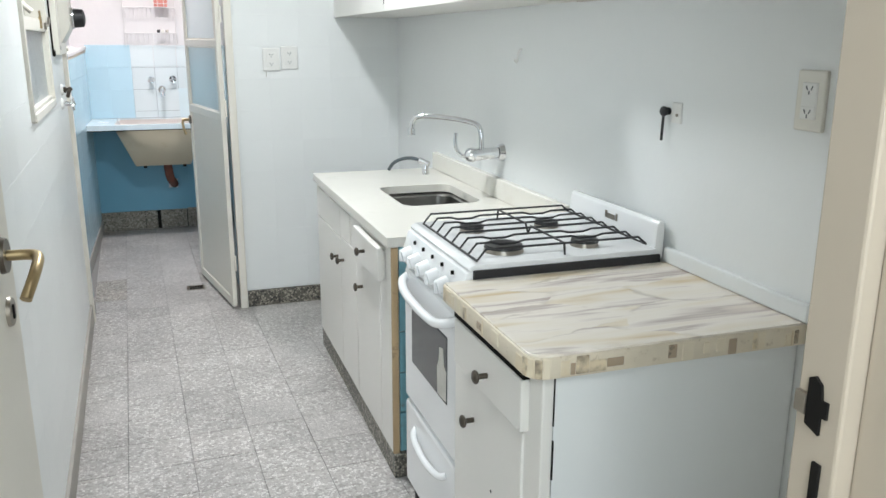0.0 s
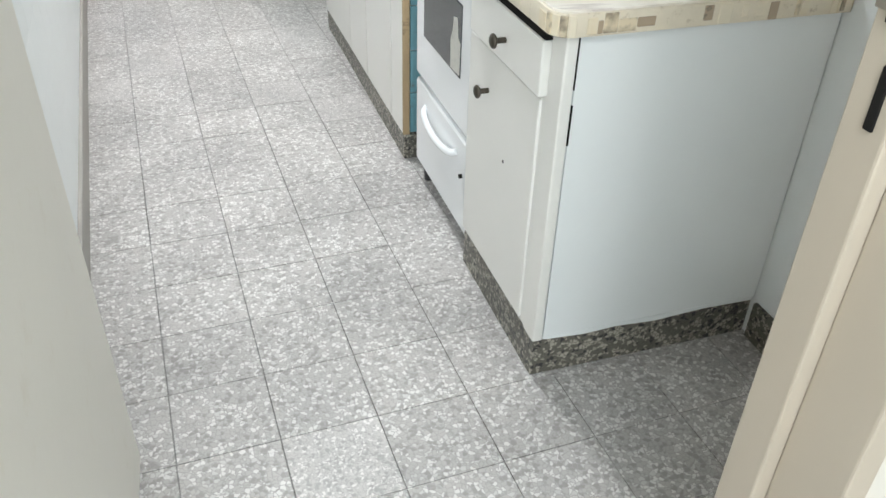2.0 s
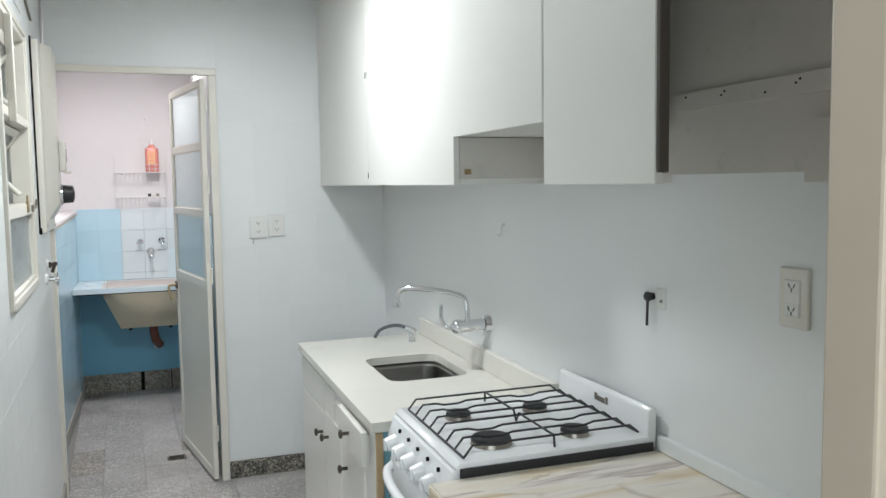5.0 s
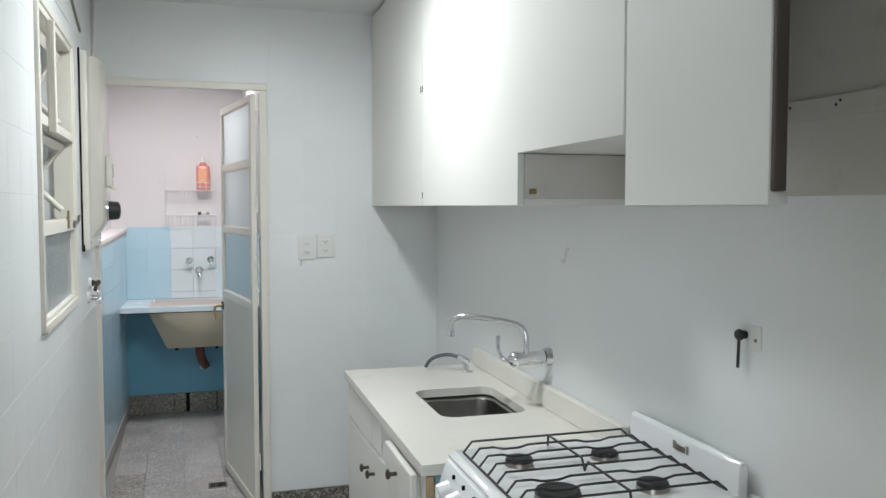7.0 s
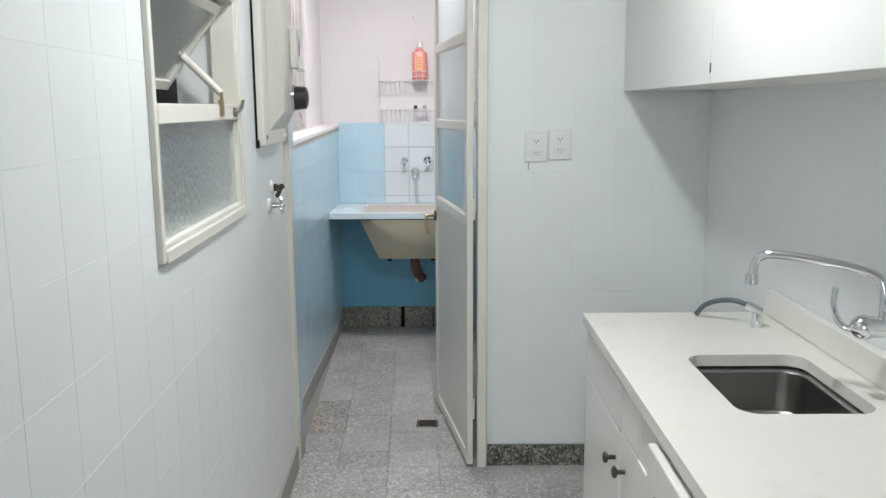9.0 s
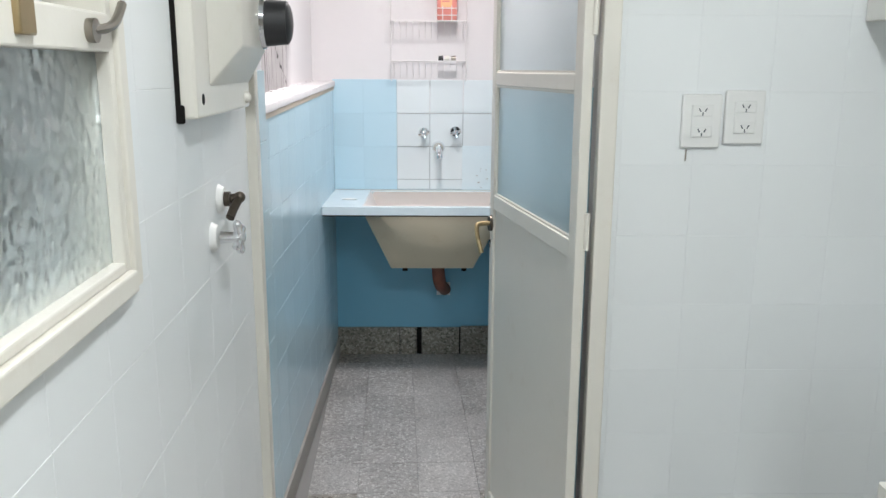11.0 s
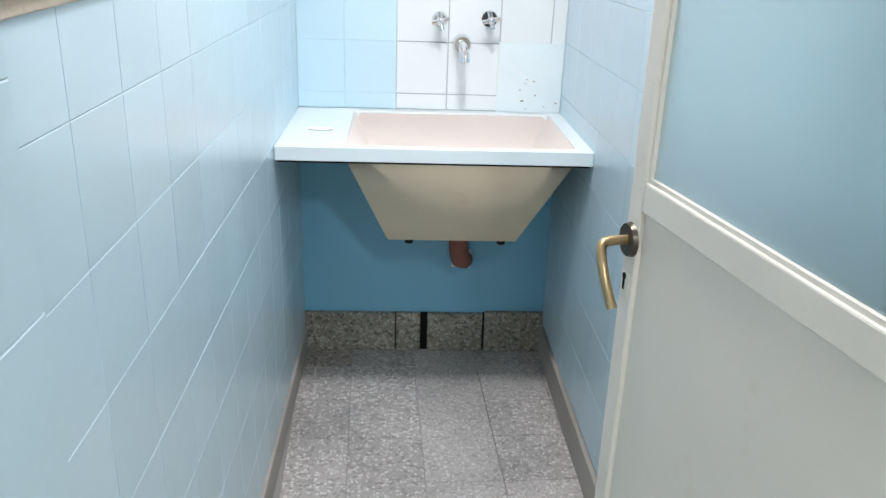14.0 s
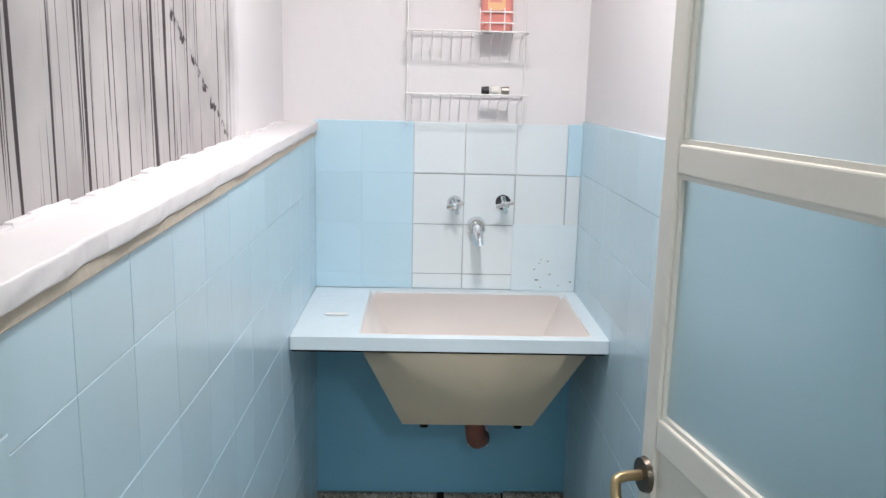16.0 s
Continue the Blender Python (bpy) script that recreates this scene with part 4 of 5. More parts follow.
for (x, y, r) in ((1.165, -2.425, 0.050), (1.165, -2.200, 0.034), (1.385, -2.435, 0.036), (1.385, -2.210, 0.034)):
    bn = part("burner", Bm().cyl((x, y, zc), (x, y, zc + 0.010), r * 1.02, r * 0.95, 24), NICKEL, st)
    part("burner_cap", Bm().cyl((x, y, zc + 0.010), (x, y, zc + 0.018), r, r * 0.93, 24), BLACK, bn)
gz, g0, g1, gx0, gx1 = zc + 0.030, -2.508, -2.085, 1.062, 1.520
gm = (g0 + g1) / 2
gr = part("grate", Bm().tube([(1.29, g0 - 0.004, zc + 0.002), (1.29, g0, gz), (1.29, gm - 0.016, gz), (1.29, gm, zc + 0.006), (1.29, gm + 0.016, gz), (1.29, g1, gz), (1.29, g1 + 0.004, zc + 0.002)], 0.0030, 8, 0), BLACK, st, "black wire grate")
part("grate_rail", Bm().tube([(gx0, g0, zc + 0.004), (gx0, g1, zc + 0.004)], 0.0030, 8), BLACK, gr)
part("grate_rail", Bm().tube([(gx1, g0, zc + 0.010), (gx1, g1, zc + 0.010)], 0.0030, 8), BLACK, gr)
for i in range(8):
    y = g0 + (g1 - g0) * i / 7
    dip = 0.006 * (i in (1, 2, 5, 6))
    pts = [(gx0, y, zc + 0.004), (gx0 + 0.022, y, gz), (1.12, y, gz), (1.145, y, gz - dip), (1.185, y, gz - dip), (1.21, y, gz), (1.34, y, gz), (1.365, y, gz - dip), (1.405, y, gz - dip), (1.43, y, gz), (gx1 - 0.024, y, gz), (gx1, y, zc + 0.010)]
    part("grate_bar", Bm().tube(pts, 0.0029, 8, 0), BLACK, gr)

# ---- onyx-topped cabinet ----
yc0, yc1 = -2.992, -2.53
c3 = thing("end_cabinet", (1.29, -2.76, 0.0), "cream painted base cabinet with one drawer, white side panel", "cabinet")
part("carcass", Bm().box(XF, W - 0.004, yc0, yc1, 0.105, 0.79, 0.002), CAB, c3)
part("plinth", Bm().box(XF + 0.002, W - 0.004, yc0 - 0.001, yc1, 0, 0.105, 0.003), SKIRT, c3, "dark speckled terrazzo plinth")
part("side_panel", Bm().box(XF + 0.022, W - 0.004, yc0 - 0.006, yc0 - 0.0005, 0.107, 0.79), WHITE, c3, "flat white painted side panel")
part("corner_post", Bm().box(XF - 0.004, XF + 0.02, yc0 - 0.008, yc0 + 0.05, 0.105, 0.79, 0.004), CAB, c3)
cab_door(c3, "door", -2.92, yc1 - 0.005, 0.115, 0.640, -2.66, 0.548, 0.006)
dr = part("drawer", Bm().box(XF - 0.022, XF - 0.002, -2.945, yc1 - 0.04, 0.656, 0.764, 0.004).box(XF - 0.002, XF + 0.004, -2.93, yc1 - 0.05, 0.665, 0.755), CAB, c3)
knob(dr, -2.775, 0.705, XF - 0.022)
part("screw_hole", Bm().cyl((XF - 0.0065, -2.77, 0.43), (XF - 0.0055, -2.77, 0.43), 0.004, seg=8), DARK, c3)
part("drawer_shadow_gap", Bm().box(XF - 0.018, XF + 0.001, -2.945, yc1 - 0.03, 0.7645, 0.789), DARK, c3)
part("crack", Bm().box(XF + 0.0195, XF + 0.0225, yc0 - 0.0085, yc0 - 0.004, 0.58, 0.66).box(XF + 0.0195, XF + 0.0215, yc0 - 0.0085, yc0 - 0.004, 0.69, 0.785), DARK, c3, "dark open joint")
part("crack", Bm().box(XF + 0.03, W - 0.06, yc0 - 0.0065, yc0 - 0.004, 0.786, 0.7885), DARK, c3, "dark open joint")
part("paint_edge", Bm().prism([(XF + 0.025, 0.107), (XF + 0.12, 0.100), (XF + 0.2, 0.104), (XF + 0.3, 0.097), (XF + 0.42, 0.104), (W - 0.01, 0.101), (W - 0.01, 0.112), (XF + 0.025, 0.112)], "y", yc0 - 0.0075, yc0 - 0.001), WHITE, c3, "uneven white paint edge")
zs0, zs1 = 0.793, 0.838


def rounded(x0, x1, y0, y1, r, corners):
    pts = []
    for i, (cx, cy, st_) in enumerate(((x1, y1, 0), (x0, y1, 90), (x0, y0, 180), (x1, y0, 270))):
        rr = r if i in corners else 0.003
        sx, sy = (-1 if cx == x1 else 1), (-1 if cy == y1 else 1)
        pts += [(cx + sx * rr + rr * math.cos(radians(st_ + 15 * k)), cy + sy * rr + rr * math.sin(radians(st_ + 15 * k))) for k in range(7)]
    return pts


ox0, oy0, oy1 = 0.970, -3.018, -2.531
ot = thing("onyx_top", (1.27, -2.79, zs0), "cream and brown banded onyx slab on the cabinet", "worktop")
part("slab", Bm().prism(rounded(ox0 + 0.004, W - 0.003, oy0 + 0.004, oy1, 0.035, (2,)), "z", zs0 + 0.003, zs1, 0.0018), ONYX, ot)
part("edge_band", Bm().prism(rounded(ox0, W - 0.003, oy0, oy1, 0.038, (2,)), "z", zs0, zs1 - 0.004, 0.0018), ONYXE, ot, "brown mottled block edge")
ornd = random.Random(23)
for along_x in (True, False):
    at, stop = (ox0 + 0.042, W - 0.01) if along_x else (oy0 + 0.042, oy1 - 0.004)
    while at < stop - 0.008:
        w_ = min(ornd.choice((0.007, 0.011, 0.015, 0.020, 0.027, 0.036)), stop - at)
        z0_, z1_ = zs0 + ornd.choice((0.001, 0.004, 0.010)), zs1 - ornd.choice((0.006, 0.008, 0.012, 0.018))
        if along_x:
            bb = Bm().box(at, at + w_ - 0.0012, oy0 - 0.0016, oy0 + 0.004, z0_, z1_, 0.0012, 1)
        else:
            bb = Bm().box(ox0 - 0.0016, ox0 + 0.004, at, at + w_ - 0.0012, z0_, z1_, 0.0012, 1)
        if ornd.random() < 0.55:
            part("edge_block", bb, ONYXB, ot)
        else:
            bb.b.free()
        at += w_
for i in range(4):
    a0 = radians(180 + 22.5 * i + 11.25)
    cx_, cy_ = ox0 + 0.038 + 0.0375 * math.cos(a0), oy0 + 0.038 + 0.0375 * math.sin(a0)
    part("edge_block", Bm().box(-0.002, 0.002, -0.0068, 0.0068, zs0 + 0.001, zs1 - 0.007, 0.001, 1, m=Matrix.Translation((cx_, cy_, 0)) @ pose(0, 0, 0, 0, 0, math.degrees(a0))), ONYXB, ot)
solo("painted_upstand", Bm().box(W - 0.016, W - 0.0005, oy0 - 0.01, oy1, zs1 + 0.0005, zs1 + 0.040, 0.005), WHITE, "low white painted upstand behind the onyx slab", "upstand")

# ---- upper cabinets ----
xu, zu, yo = 1.238, 1.490, -2.985
u = thing("wall_cabinet", (1.40, -1.5, zu), "cream wall cabinet to the ceiling, notched front, open end bay", "cabinet")
b = Bm()
b.box(xu + 0.018, W - 0.002, -2.0, -0.004, zu + 0.002, zu + 0.018)                                   # bottom board, far
b.box(xu + 0.018, xu + 0.05, yo + 0.021, -2.56, zu + 0.002, zu + 0.018)                                # bottom board, near
part("bottom_board", b, UCAB, u)
part("back_board", Bm().box(W - 0.012, W - 0.002, -3.55, -0.004, zu + 0.0185, H - 0.004).box(W - 0.0118, W - 0.0022, -2.559, -2.001, zu, zu + 0.0185).box(W - 0.0118, W - 0.0022, -3.55, yo - 0.001, zu, zu + 0.0185), INSIDE, u, "bare grey back board")
part("door", Bm().box(xu, xu + 0.018, -1.0, -0.006, zu, H - 0.012, 0.002), UCAB, u)
part("door", Bm().prism([(-1.004, zu), (-1.004, H - 0.012), (-2.556, H - 0.012), (-2.556, zu + 0.137), (-1.992, zu + 0.137), (-1.992, zu)], "x", xu, xu + 0.018, 0.002), UCAB, u, "wide cream front with a rectangular notch")
part("door", Bm().box(xu, xu + 0.018, yo, -2.564, zu, H - 0.012, 0.002), UCAB, u)
part("end_stile", Bm().box(xu + 0.001, xu + 0.022, yo - 0.012, yo - 0.001, zu + 0.02, H - 0.012, 0.003), WOODD, u, "dark brown bare edge strip")
part("partition", Bm().box(xu + 0.018, W - 0.012, -2.0, -1.985, zu + 0.0185, zu + 0.135), INSIDE, u)
part("inner_stile", Bm().box(xu + 0.018, xu + 0.06, -2.58, -2.562, zu + 0.0185, H - 0.02), INSIDE, u)
part("hood_recess_top", Bm().box(xu + 0.018, W - 0.012, -2.556, -2.0, zu + 0.137, zu + 0.15), UCAB, u)
part("hinge_bracket", Bm().box(xu + 0.03, xu + 0.05, -2.004, -1.999, zu + 0.03, zu + 0.045, 0.001), BRASS, u)
part("top_filler", Bm().box(xu + 0.01, xu + 0.02, -3.55, -0.004, H - 0.014, H - 0.001), DARK, u, "dark gap under the ceiling")
for y, z in ((-1.002, 1.93), (-1.002, 1.53), (-0.98, 1.93)):
    part("hinge_pin", Bm().box(xu - 0.001, xu + 0.003, y - 0.004, y + 0.004, z - 0.012, z + 0.012), DARK, u)
part("batten", Bm().box(W - 0.02, W - 0.012, -3.2, -2.60, 1.65, 1.69, 0.001), INSIDE, u, "nailed grey batten")
for y in (-2.64, -2.76, -2.77, -2.89, -2.97, -2.98):
    part("nail_hole", Bm().cyl((W - 0.0215, y, 1.67 + 0.01 * math.sin(y * 90)), (W - 0.0195, y, 1.67 + 0.01 * math.sin(y * 90)), 0.0025, seg=8), DARK, u)
part("lower_back_board", Bm().box(W - 0.030, W - 0.012, -3.5, -3.012, zu, 1.605, 0.001), INSIDE, u)

# ---- sockets and small wall things ----


def socket_plate(name, centre, out, w, h, plate, label):
    """A double socket; out is the way it faces, '-x' or '-y'."""
    FR[0] = Matrix.Translation(centre) @ pose(0, 0, 0, 0, 0, 90 if out == "-y" else 0)
    s = thing(name, (0, 0, 0), label, "socket", "wall sockets")
    part("plate", Bm().box(-0.010, 0.001, -w / 2, w / 2, -h / 2, h / 2, 0.004), plate, s)
    iw, ih = w * 0.27, h * 0.30
    part("insert", Bm().box(-0.012, -0.009, -iw, iw, -ih, ih, 0.001), PLASTIC, s)
    for zz in (ih * 0.64, -ih * 0.64):
        r = part("receptacle", Bm().box(-0.0132, -0.0115, -iw * 0.92, iw * 0.92, zz - ih * 0.33, zz + ih * 0.33, 0.0008), PLASTIC, s)
        for yy, rot in ((-0.0065, 28), (0.0065, -28)):
            part("slot", Bm().box(-0.0006, 0.0006, -0.0012, 0.0012, -0.0042, 0.0042, m=Matrix.Translation((-0.0135, yy, zz + 0.002)) @ pose(0, 0, 0, rot, 0, 0)), RUBBER, r)
        part("slot", Bm().box(-0.0141, -0.0129, -0.0012, 0.0012, zz - 0.010, zz - 0.003), RUBBER, r)
    FR[0] = Matrix.Identity(4)


socket_plate("wall_socket", (W, -2.962, 1.269), "-x", 0.074, 0.116, IVORY, "ivory double wall socket on white wall")
socket_plate("wall_socket", (0.912, 0, 1.285), "-y", 0.085, 0.112, PLASTIC, "white double wall socket on tiled wall")
socket_plate("wall_socket", (1.003, 0, 1.293), "-y", 0.085, 0.112, PLASTIC, "white double wall socket on tiled wall")
solo("cord_stub", Bm().tube([(0.885, -0.003, 1.225), (0.884, -0.004, 1.20)], 0.0018, 6), NICKEL, "short grey wire end below the socket", "wire")
m = thing("gas_valve", (W, -2.49, 1.21), "black gas valve key hanging on white wall", "gas valve")
part("plate", Bm().box(W - 0.004, W + 0.001, -2.545, -2.505, 1.185, 1.235, 0.002), PLASTIC, m)
part("knob", Bm().cyl((W, -2.49, 1.212), (W - 0.014, -2.49, 1.212), 0.009, 0.010).ball((W - 0.016, -2.49, 1.212), 0.0125, (0.6, 1.2, 1)), BLACK, m)
part("lever", Bm().tube([(W - 0.014, -2.487, 1.205), (W - 0.014, -2.484, 1.14)], 0.0035, 8), BLACK, m)
part("screw", Bm().cyl((W - 0.004, -2.53, 1.205), (W - 0.007, -2.53, 1.205), 0.004), NICKEL, m)
solo("wall_hook", Bm().tube([(W, -1.59, 1.35), (W - 0.012, -1.59, 1.348), (W - 0.013, -1.59, 1.315), (W - 0.02, -1.59, 1.307), (W - 0.026, -1.59, 1.318)], 0.004, 8), PLASTIC, "small white painted hook on the wall", "hook")


def ceiling_disc(x, y):
    o = thing("ceiling_light", (x, y, H), "round white flush ceiling light, switched on", "lamp", "ceiling lights")
    part("housing", Bm().cyl((x, y, H), (x, y, LZ + 0.004), 0.12, 0.112, 32), PLASTIC, o)
    p = part("diffuser", Bm().cyl((x, y, LZ + 0.006), (x, y, LZ), 0.102, 0.098, 32), BULBM, o, "glowing diffuser")
    p.visible_shadow = False


ceiling_disc(KX, KY)
ceiling_disc(LX, LY)
# unseen fixture made up to go with the hall fill
ceiling_disc(HX, HY)

# ---- laundry ----
ls = thing("laundry_sink", (0.35, 1.86, 0.80), "cream ceramic laundry trough in a pale blue slab", "laundry sink")
YS = 1.60
b = Bm()
ring_slab(b, -0.116, XR - 0.001, YS, YB + 0.004, 0.058, 0.648, 1.635, 2.07, 0.792, 0.826, 0.02)
part("slab", b, SLABB, ls, "pale blue glazed slab, chipped at the front")


def frustum(bm, top, bot, z0, z1):
    (a0, a1, c0, c1), (e0, e1, f0, f1) = top, bot
    t_ = [bm.b.verts.new(p) for p in ((a0, c0, z1), (a1, c0, z1), (a1, c1, z1), (a0, c1, z1))]
    q_ = [bm.b.verts.new(p) for p in ((e0, f0, z0), (e1, f0, z0), (e1, f1, z0), (e0, f1, z0))]
    for i in range(4):
        j = (i + 1) % 4
        bm.b.faces.new((t_[i], t_[j], q_[j], q_[i]))
    bm.b.faces.new(q_)


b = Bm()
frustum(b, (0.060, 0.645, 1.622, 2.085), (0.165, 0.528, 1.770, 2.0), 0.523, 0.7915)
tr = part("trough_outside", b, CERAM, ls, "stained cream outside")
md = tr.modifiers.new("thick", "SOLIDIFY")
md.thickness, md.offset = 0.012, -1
b = Bm()
frustum(b, (0.056, 0.650, 1.633, 2.072), (0.185, 0.510, 1.80, 1.985), 0.56, 0.8275)
tr = part("basin", b, BASIN, ls, "pinkish cream glazed basin")
md = tr.modifiers.new("thick", "SOLIDIFY")
md.thickness, md.offset = 0.006, 1
part("drain_pipe", Bm().tube([(0.375, 1.90, 0.53), (0.375, 1.905, 0.47), (0.385, 1.94, 0.40), (0.40, 2.05, 0.36), (0.41, 2.10, 0.335)], 0.030, 12, 3), RUST, ls, "rusty drain pipe")
part("mortar_joint", Bm().box(-0.112, 0.68, YS + 0.004, YS + 0.03, 0.786, 0.7918, 0.001), DARK, ls, "dark crumbling mortar under the slab edge")
for x in (0.225, 0.49):
    part("bolt", Bm().cyl((x, 1.80, 0.522), (x, 1.80, 0.505), 0.012), DARK, ls)
solo("soap_sliver", Bm().ball((-0.02, 1.80, 0.829), 0.035, (1.0, 0.35, 0.10)), PLASTIC, "thin white soap sliver on the slab", "soap")
# pipe patch and lower wall paint
# this wall's blue carries the slab's shade
structure("wall_lower_paint", Bm().box(-0.117, XR - 0.001, YB - 0.004, YB + 0.004, 0.14, 0.794), BLUEP, "flat blue painted wall, darkened by painted-in shade under the slab", "wall")
solo("pipe_patch", Bm().box(0.37, 0.435, YB - 0.006, YB - 0.003, 0.305, 0.37, 0.001), PLASTER, "small square of plaster round the drain pipe", "patch")


def cross_tap(x, z, missing):
    t_ = thing("wall_tap", (x, YB, z), "chrome cross-handle wall tap" + (" with a bare dark stem" if missing else ""), "tap", "laundry taps")
    part("stem", Bm().cyl((x, YB, z), (x, YB - 0.05, z), 0.013, 0.010), CHROME, t_)
    part("flange", Bm().cyl((x, YB, z), (x, YB - 0.010, z), 0.024, 0.018, 20), BLACK if missing else CHROME, t_)
    b_ = Bm().ball((x, YB - 0.055, z), 0.012)
    for a_ in range(4):
        c_, s_ = math.cos(a_ * math.pi / 2 + 0.25), math.sin(a_ * math.pi / 2 + 0.25)
        b_.cyl((x, YB - 0.055, z), (x + 0.026 * c_, YB - 0.055, z + 0.026 * s_), 0.0055, 0.007, 10)
    part("cross_handle", b_, CHROME, t_)


cross_tap(0.308, 1.098, False)
cross_tap(0.456, 1.103, True)
m = thing("wall_spout", (0.376, YB, 1.01), "short chrome wall spout over the trough", "tap")
part("flange", Bm().cyl((0.376, YB, 1.028), (0.376, YB - 0.025, 1.028), 0.030, 0.024, 24), CHROME, m)
part("spout", Bm().tube([(0.376, YB - 0.02, 1.028), (0.376, YB - 0.06, 1.026), (0.380, YB - 0.095, 1.002), (0.382, YB - 0.10, 0.985)], 0.014, 14, 3), CHROME, m)
# wire rack
m = thing("wire_rack", (0.335, YB, 1.34), "white wire dish rack hung on the wall", "rack")
for x in (0.157, 0.503):
    part("upright", Bm().tube([(x, YB - 0.008, 1.335), (x, YB - 0.008, 1.725)], 0.0025, 8), WIRE, m)
for z in (1.425, 1.60):
    sh = part("shelf", Bm().tube([(0.157, YB - 0.008, z), (0.157, YB - 0.11, z), (0.503, YB - 0.11, z), (0.503, YB - 0.008, z)], 0.0025, 8, 0).tube([(0.157, YB - 0.01, z), (0.503, YB - 0.01, z)], 0.0022, 8), WIRE, m)
    for i in range(12):
        x = 0.172 + i * 0.0285
        part("shelf_wire", Bm().tube([(x, YB - 0.11, z), (x, YB - 0.02, z - 0.03), (x, YB - 0.006, z - 0.075)], 0.0016, 6, 0), WIRE, sh)
bt = thing("detergent_bottle", (0.413, YB - 0.06, 1.60), "red detergent bottle standing in the wire rack", "bottle")
bx, by = 0.412, YB - 0.06
bt_body = part("body", Bm().prism(rounded(bx - 0.045, bx + 0.045, by - 0.03, by + 0.03, 0.02, (0, 1, 2, 3)), "z", 1.603, 1.775, 0.008).cyl((bx, by, 1.775), (bx, by, 1.80), 0.030, 0.016), RED, bt)
part("cap", Bm().cyl((bx, by, 1.80), (bx, by, 1.835), 0.016, 0.014), PLASTIC, bt)
part("label", Bm().box(bx - 0.028, bx + 0.022, by - 0.0315, by - 0.029, 1.66, 1.75, 0.0005), LABELM, bt_body, "pale orange label")
for i in range(4):
    part("label_line", Bm().box(bx - 0.022, bx + 0.012, by - 0.0328, by - 0.0312, 1.735 - i * 0.018, 1.742 - i * 0.018), RED, bt_body)
cd = solo("bottle_cage", Bm().tube([(bx - 0.05, by - 0.037, 1.655), (bx + 0.05, by - 0.037, 1.655)], 0.0022, 6).tube([(bx - 0.05, by - 0.037, 1.625), (bx + 0.05, by - 0.037, 1.625)], 0.0022, 6).tube([(bx - 0.02, by - 0.037, 1.60), (bx - 0.02, by - 0.037, 1.665)], 0.0022, 6).tube([(bx + 0.02, by - 0.037, 1.60), (bx + 0.02, by - 0.037, 1.665)], 0.0022, 6).tube([(bx - 0.05, by - 0.037, 1.60), (bx - 0.05, by - 0.037, 1.665)], 0.0022, 6), WIRE, "white wire guard before the bottle", "rack")
for x, c_ in ((0.385, BLACK), (0.412, IVORY), (0.442, NICKEL)):
    solo("tap_fitting", Bm().cyl((x - 0.011, YB - 0.075, 1.438), (x + 0.011, YB - 0.075, 1.438), 0.010, 0.012), c_, "small pipe fitting lying on the wire rack", "fitting", "small fittings")
solo("wall_nail", Bm().cyl((0.375, YB + 0.002, 1.985), (0.375, YB - 0.02, 1.985), 0.0035), NICKEL, "small nail in the white plaster", "nail")
dr = thing("floor_drain", (0.48, 0.435, 0), "dark square metal floor drain", "drain")
part("plate", Bm().box(0.43, 0.53, 0.39, 0.475, 0.0, 0.003, 0.001), NICKEL, dr)
for i in range(5):
    part("slot", Bm().box(0.442, 0.518, 0.402 + i * 0.014, 0.408 + i * 0.014, 0.003, 0.0036), DARK, dr)

# ---- tiles ----


def tile_mesh(name, w, h, t, ch, material):
    """A tile w by h in the xy plane, its face at z = t, its edges chamfered."""
    d_ = bpy.data.meshes.new(name)
    a, c = w / 2, h / 2
    vs = [(-a, -c, 0), (a, -c, 0), (a, c, 0), (-a, c, 0), (-a, -c, t - ch), (a, -c, t - ch), (a, c, t - ch), (-a, c, t - ch), (-a + ch, -c + ch, t), (a - ch, -c + ch, t), (a - ch, c - ch, t), (-a + ch, c - ch, t)]
    fs = [(8, 9, 10, 11)]
    for i in range(4):
        j = (i + 1) % 4
        fs += [(i, j, j + 4, i + 4), (i + 4, j + 4, j + 8, i + 8)]
    d_.from_pydata(vs, [], fs)
    d_.materials.append(material)
    return d_


CACHE = {}
trnd = random.Random(11)


def lay(name, parent, m, w, h, t, ch, material, tilt=0.0):
    key = (name, round(w, 3), round(h, 3), t, ch, material.name)
    if key not in CACHE:
        CACHE[key] = tile_mesh(name, w, h, t, ch, material)
    o = new(name, CACHE[key])
    o.parent = parent
    o.matrix_basis = m @ pose(0, 0, 0, trnd.uniform(-tilt, tilt), trnd.uniform(-tilt, tilt), 0)
    return o


def clip_cells(lo, hi, origin, pitch):
    k = math.floor((lo - origin) / pitch)
    while origin + k * pitch < hi - 1e-6:
        a, c = max(lo, origin + k * pitch), min(hi, origin + (k + 1) * pitch)
        if c - a > 0.012:
            yield a, c
        k += 1


# floor: rows follow the left-hand wall
FR[0] = LEFT
PX = 0.2055
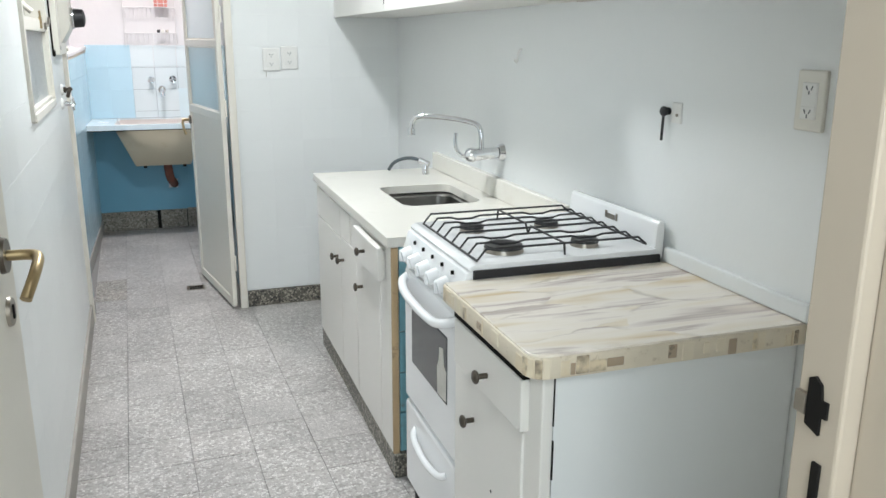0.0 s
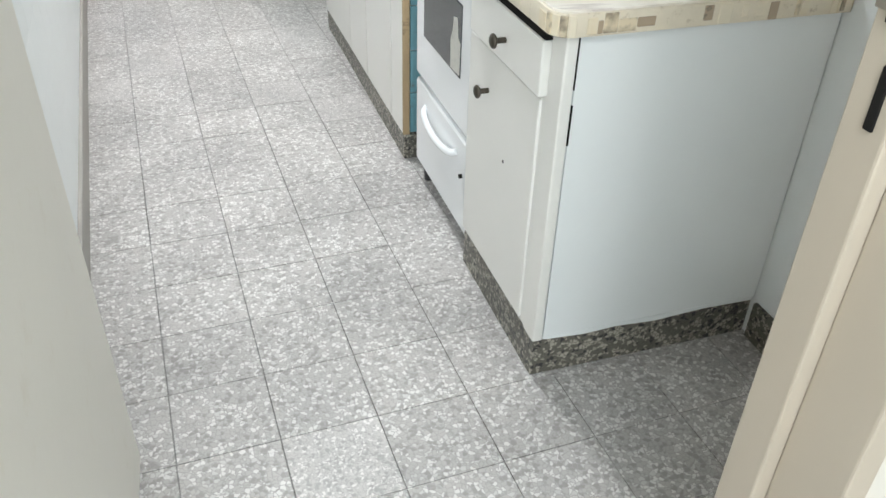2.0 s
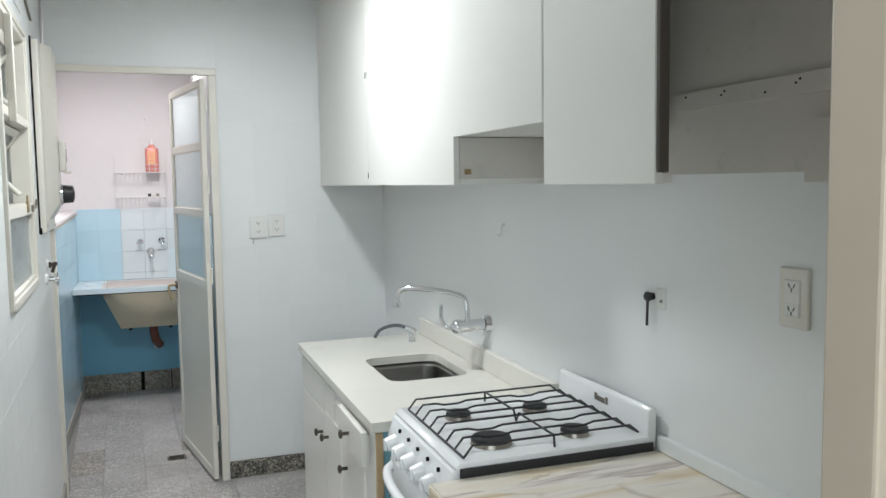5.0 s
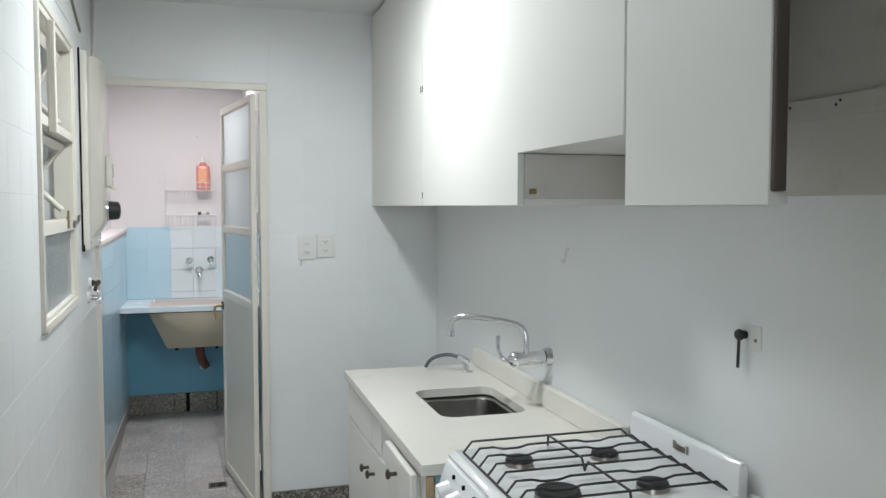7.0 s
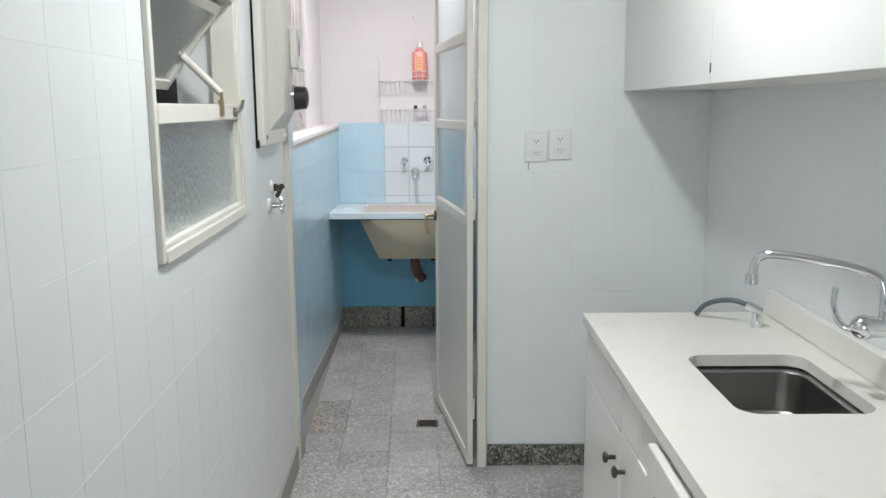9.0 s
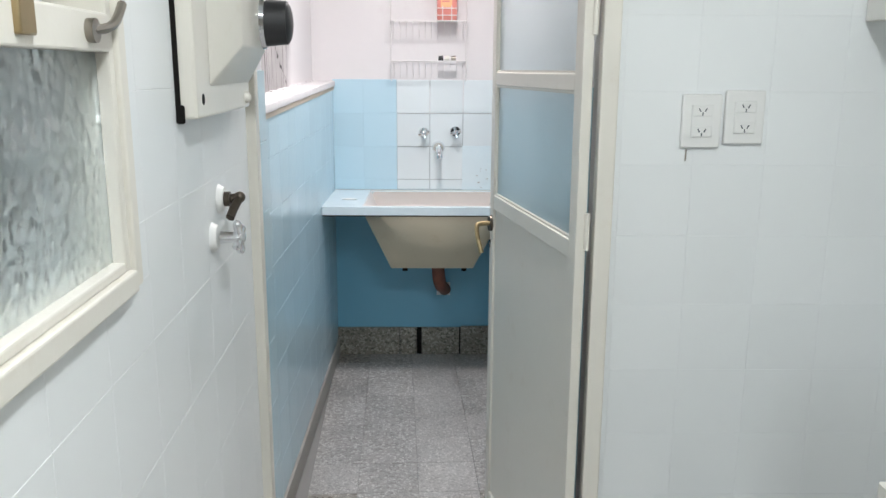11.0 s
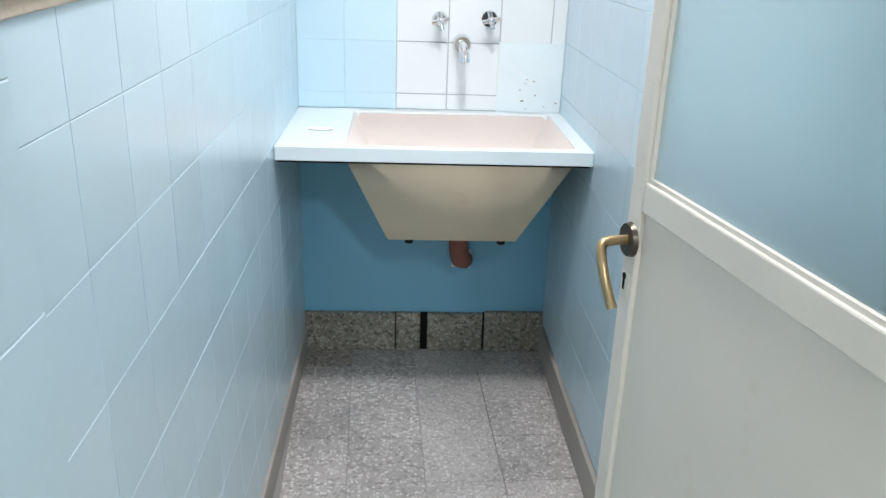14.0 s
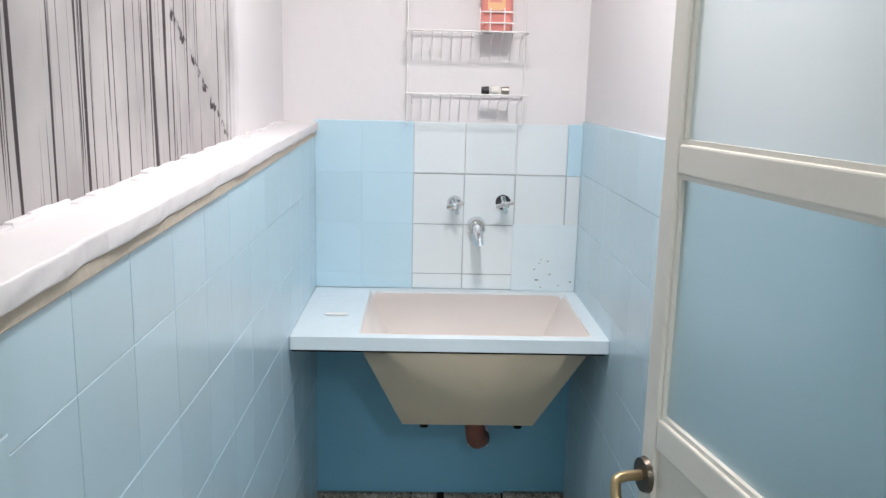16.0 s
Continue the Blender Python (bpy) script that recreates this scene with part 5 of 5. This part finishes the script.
for y0, y1, oy, py in ((-4.9, -0.04, -0.04, 0.2), (-0.04, YB + 0.06, 1.356, 0.2065)):
    for ya, yb in clip_cells(y0, y1, oy, py):
        for xa, xb in clip_cells(0.0 if y0 > -1 else -0.02, 0.86 if y0 > -1 else 1.75, 0.165, PX):
            xc = (xa + xb) / 2
            if ya < -3.6 and xc > 1.4:
                continue
            kk = trnd.random()
            mt = TERRL if (y0 > -1 and 0.37 < xc < 0.58) or kk < 0.12 else (TERRB if y0 > -1 and kk > 0.86 else TERR)
            lay("floor_tile", floor, LEFT @ Matrix.Translation((xc, (ya + yb) / 2, -0.006)), xb - xa - 0.0016, yb - ya - 0.0016, 0.006 + trnd.uniform(-0.0004, 0.0003), 0.0008, mt, 0.05)

# left-hand kitchen wall
P = 0.1555
UPX = pose(0, 0, 0, 90, 0, 90)       # tile's x to wall's y, tile's face to +x
for za, zb in clip_cells(0.095, 2.30, 1.207, P):
    for ya, yb in clip_cells(-3.0, -0.052, -0.9, P):
        if ya < wy1 + 0.02 and yb > wy0 - 0.02 and zb > wz0 - 0.02 and za < wz1 + 0.02:
            for a, c in ((ya, min(yb, wy0 - 0.022)), (max(ya, wy1 + 0.022), yb)):
                if c - a > 0.012 and not (za < wz0 - 0.026 < zb):
                    lay("wall_tile", wall_left, LEFT @ Matrix.Translation((-0.004, (a + c) / 2, (za + zb) / 2)) @ UPX, c - a, zb - za, 0.0042, 0.0007, TILEW, 0.03)
            if za < wz0 - 0.026 < zb:
                lay("wall_tile", wall_left, LEFT @ Matrix.Translation((-0.004, (ya + yb) / 2, (za + wz0 - 0.026) / 2)) @ UPX, yb - ya, wz0 - 0.026 - za, 0.0042, 0.0007, TILEW, 0.03)
                for a, c in ((ya, min(yb, wy0 - 0.022)), (max(ya, wy1 + 0.022), yb)):
                    if c - a > 0.004:
                        lay("wall_tile", wall_left, LEFT @ Matrix.Translation((-0.004, (a + c) / 2, (wz0 - 0.026 + zb) / 2)) @ UPX, c - a, zb - wz0 + 0.026, 0.0042, 0.0007, TILEW, 0.03)
            continue
        lay("wall_tile", wall_left, LEFT @ Matrix.Translation((-0.004, (ya + yb) / 2, (za + zb) / 2)) @ UPX, yb - ya, zb - za, 0.0042, 0.0007, TILEW, 0.03)
# end wall
UPY = pose(0, 0, 0, 90, 0, 0)        # face to -y
for za, zb in clip_cells(0.088, 2.28, 2.124, P):
    for xa, xb in clip_cells(0.730, W, 0.745, P):
        lay("wall_tile", wall_end, Matrix.Translation(((xa + xb) / 2, 0.004, (za + zb) / 2)) @ UPY, xb - xa, zb - za, 0.0042, 0.0007, TILEW, 0.03)
for za, zb in clip_cells(2.07, 2.28, 2.124, P):
    for xa, xb in clip_cells(-0.03, 0.730, 0.745, P):
        lay("wall_tile", wall_end, Matrix.Translation(((xa + xb) / 2, 0.004, (za + zb) / 2)) @ UPY, xb - xa, zb - za, 0.0042, 0.0007, TILEW, 0.03)
FR[0] = Matrix.Identity(4)
# laundry
for za, zc_ in clip_cells(0.085, 1.300, 1.297, P):
    for ya, yb in clip_cells(PIER, YB, 0.10, P):
        zb = min(zc_, tile_top(ya) + 0.002)
        if zb - za < 0.012:
            continue
        lay("wall_tile", wall_left_l, LL @ Matrix.Translation((-0.004, (ya + yb) / 2, (za + zb) / 2)) @ UPX, yb - ya - 0.0004, zb - za - 0.0004, 0.0053, 0.0010, BLUE, 0.06)
for za, zb in clip_cells(0.085, 1.385, 1.385, P):
    lay("wall_tile", wall_pier, LL @ Matrix.Translation((0.078, (0.005 + PIER) / 2, (za + zb) / 2)) @ UPX, PIER - 0.005, zb - za - 0.0004, 0.0053, 0.0010, BLUE, 0.06)
for za, zb in clip_cells(0.828, 1.345, 1.342, P):
    for xa, xb in clip_cells(-0.117, XR, 0.180, P):
        pale = xa > 0.17 and not (xa > 0.63 and za > 1.18)
        if pale and xa > 0.45 and zb < 1.04:
            continue
        lay("wall_tile", wall_back, Matrix.Translation(((xa + xb) / 2, YB + 0.004, (za + zb) / 2)) @ UPY, xb - xa - 0.003 * pale, zb - za - 0.003 * pale, 0.005, 0.0012, PALE if pale else PALEB, 0.1)
structure("back_grout", Bm().box(0.18, XR, YB + 0.001, YB + 0.0035, 0.826, 1.186), GROUT, "grey grout between the pale tiles", "grout")
structure("plaster_patch", Bm().box(0.489, XR - 0.002, YB - 0.0045, YB + 0.003, 0.827, 1.036, 0.001), PATCH, "rough pale blue plaster patch", "patch")
crnd = random.Random(8)
for i in range(9):
    cx_, cz_, cw_ = crnd.uniform(0.55, 0.67), crnd.uniform(0.835, 0.93), crnd.uniform(0.002, 0.005)
    structure("plaster_chip", Bm().box(cx_, cx_ + cw_ * 2, YB - 0.0052, YB - 0.004, cz_, cz_ + cw_), NICKEL, "dark chip in the plaster patch", "chip")
DNX = pose(0, 0, 0, 90, 0, -90)      # face to -x
for za, zb in clip_cells(0.10, 1.355, 1.352, P):
    for ya, yb in clip_cells(0.062, YB, 0.2, P):
        lay("wall_tile", wall_lr, Matrix.Translation((XR + 0.004, (ya + yb) / 2, (za + zb) / 2)) @ DNX, yb - ya - 0.0004, zb - za - 0.0004, 0.0053, 0.0010, BLUE, 0.06)
FR[0] = Matrix.Identity(4)
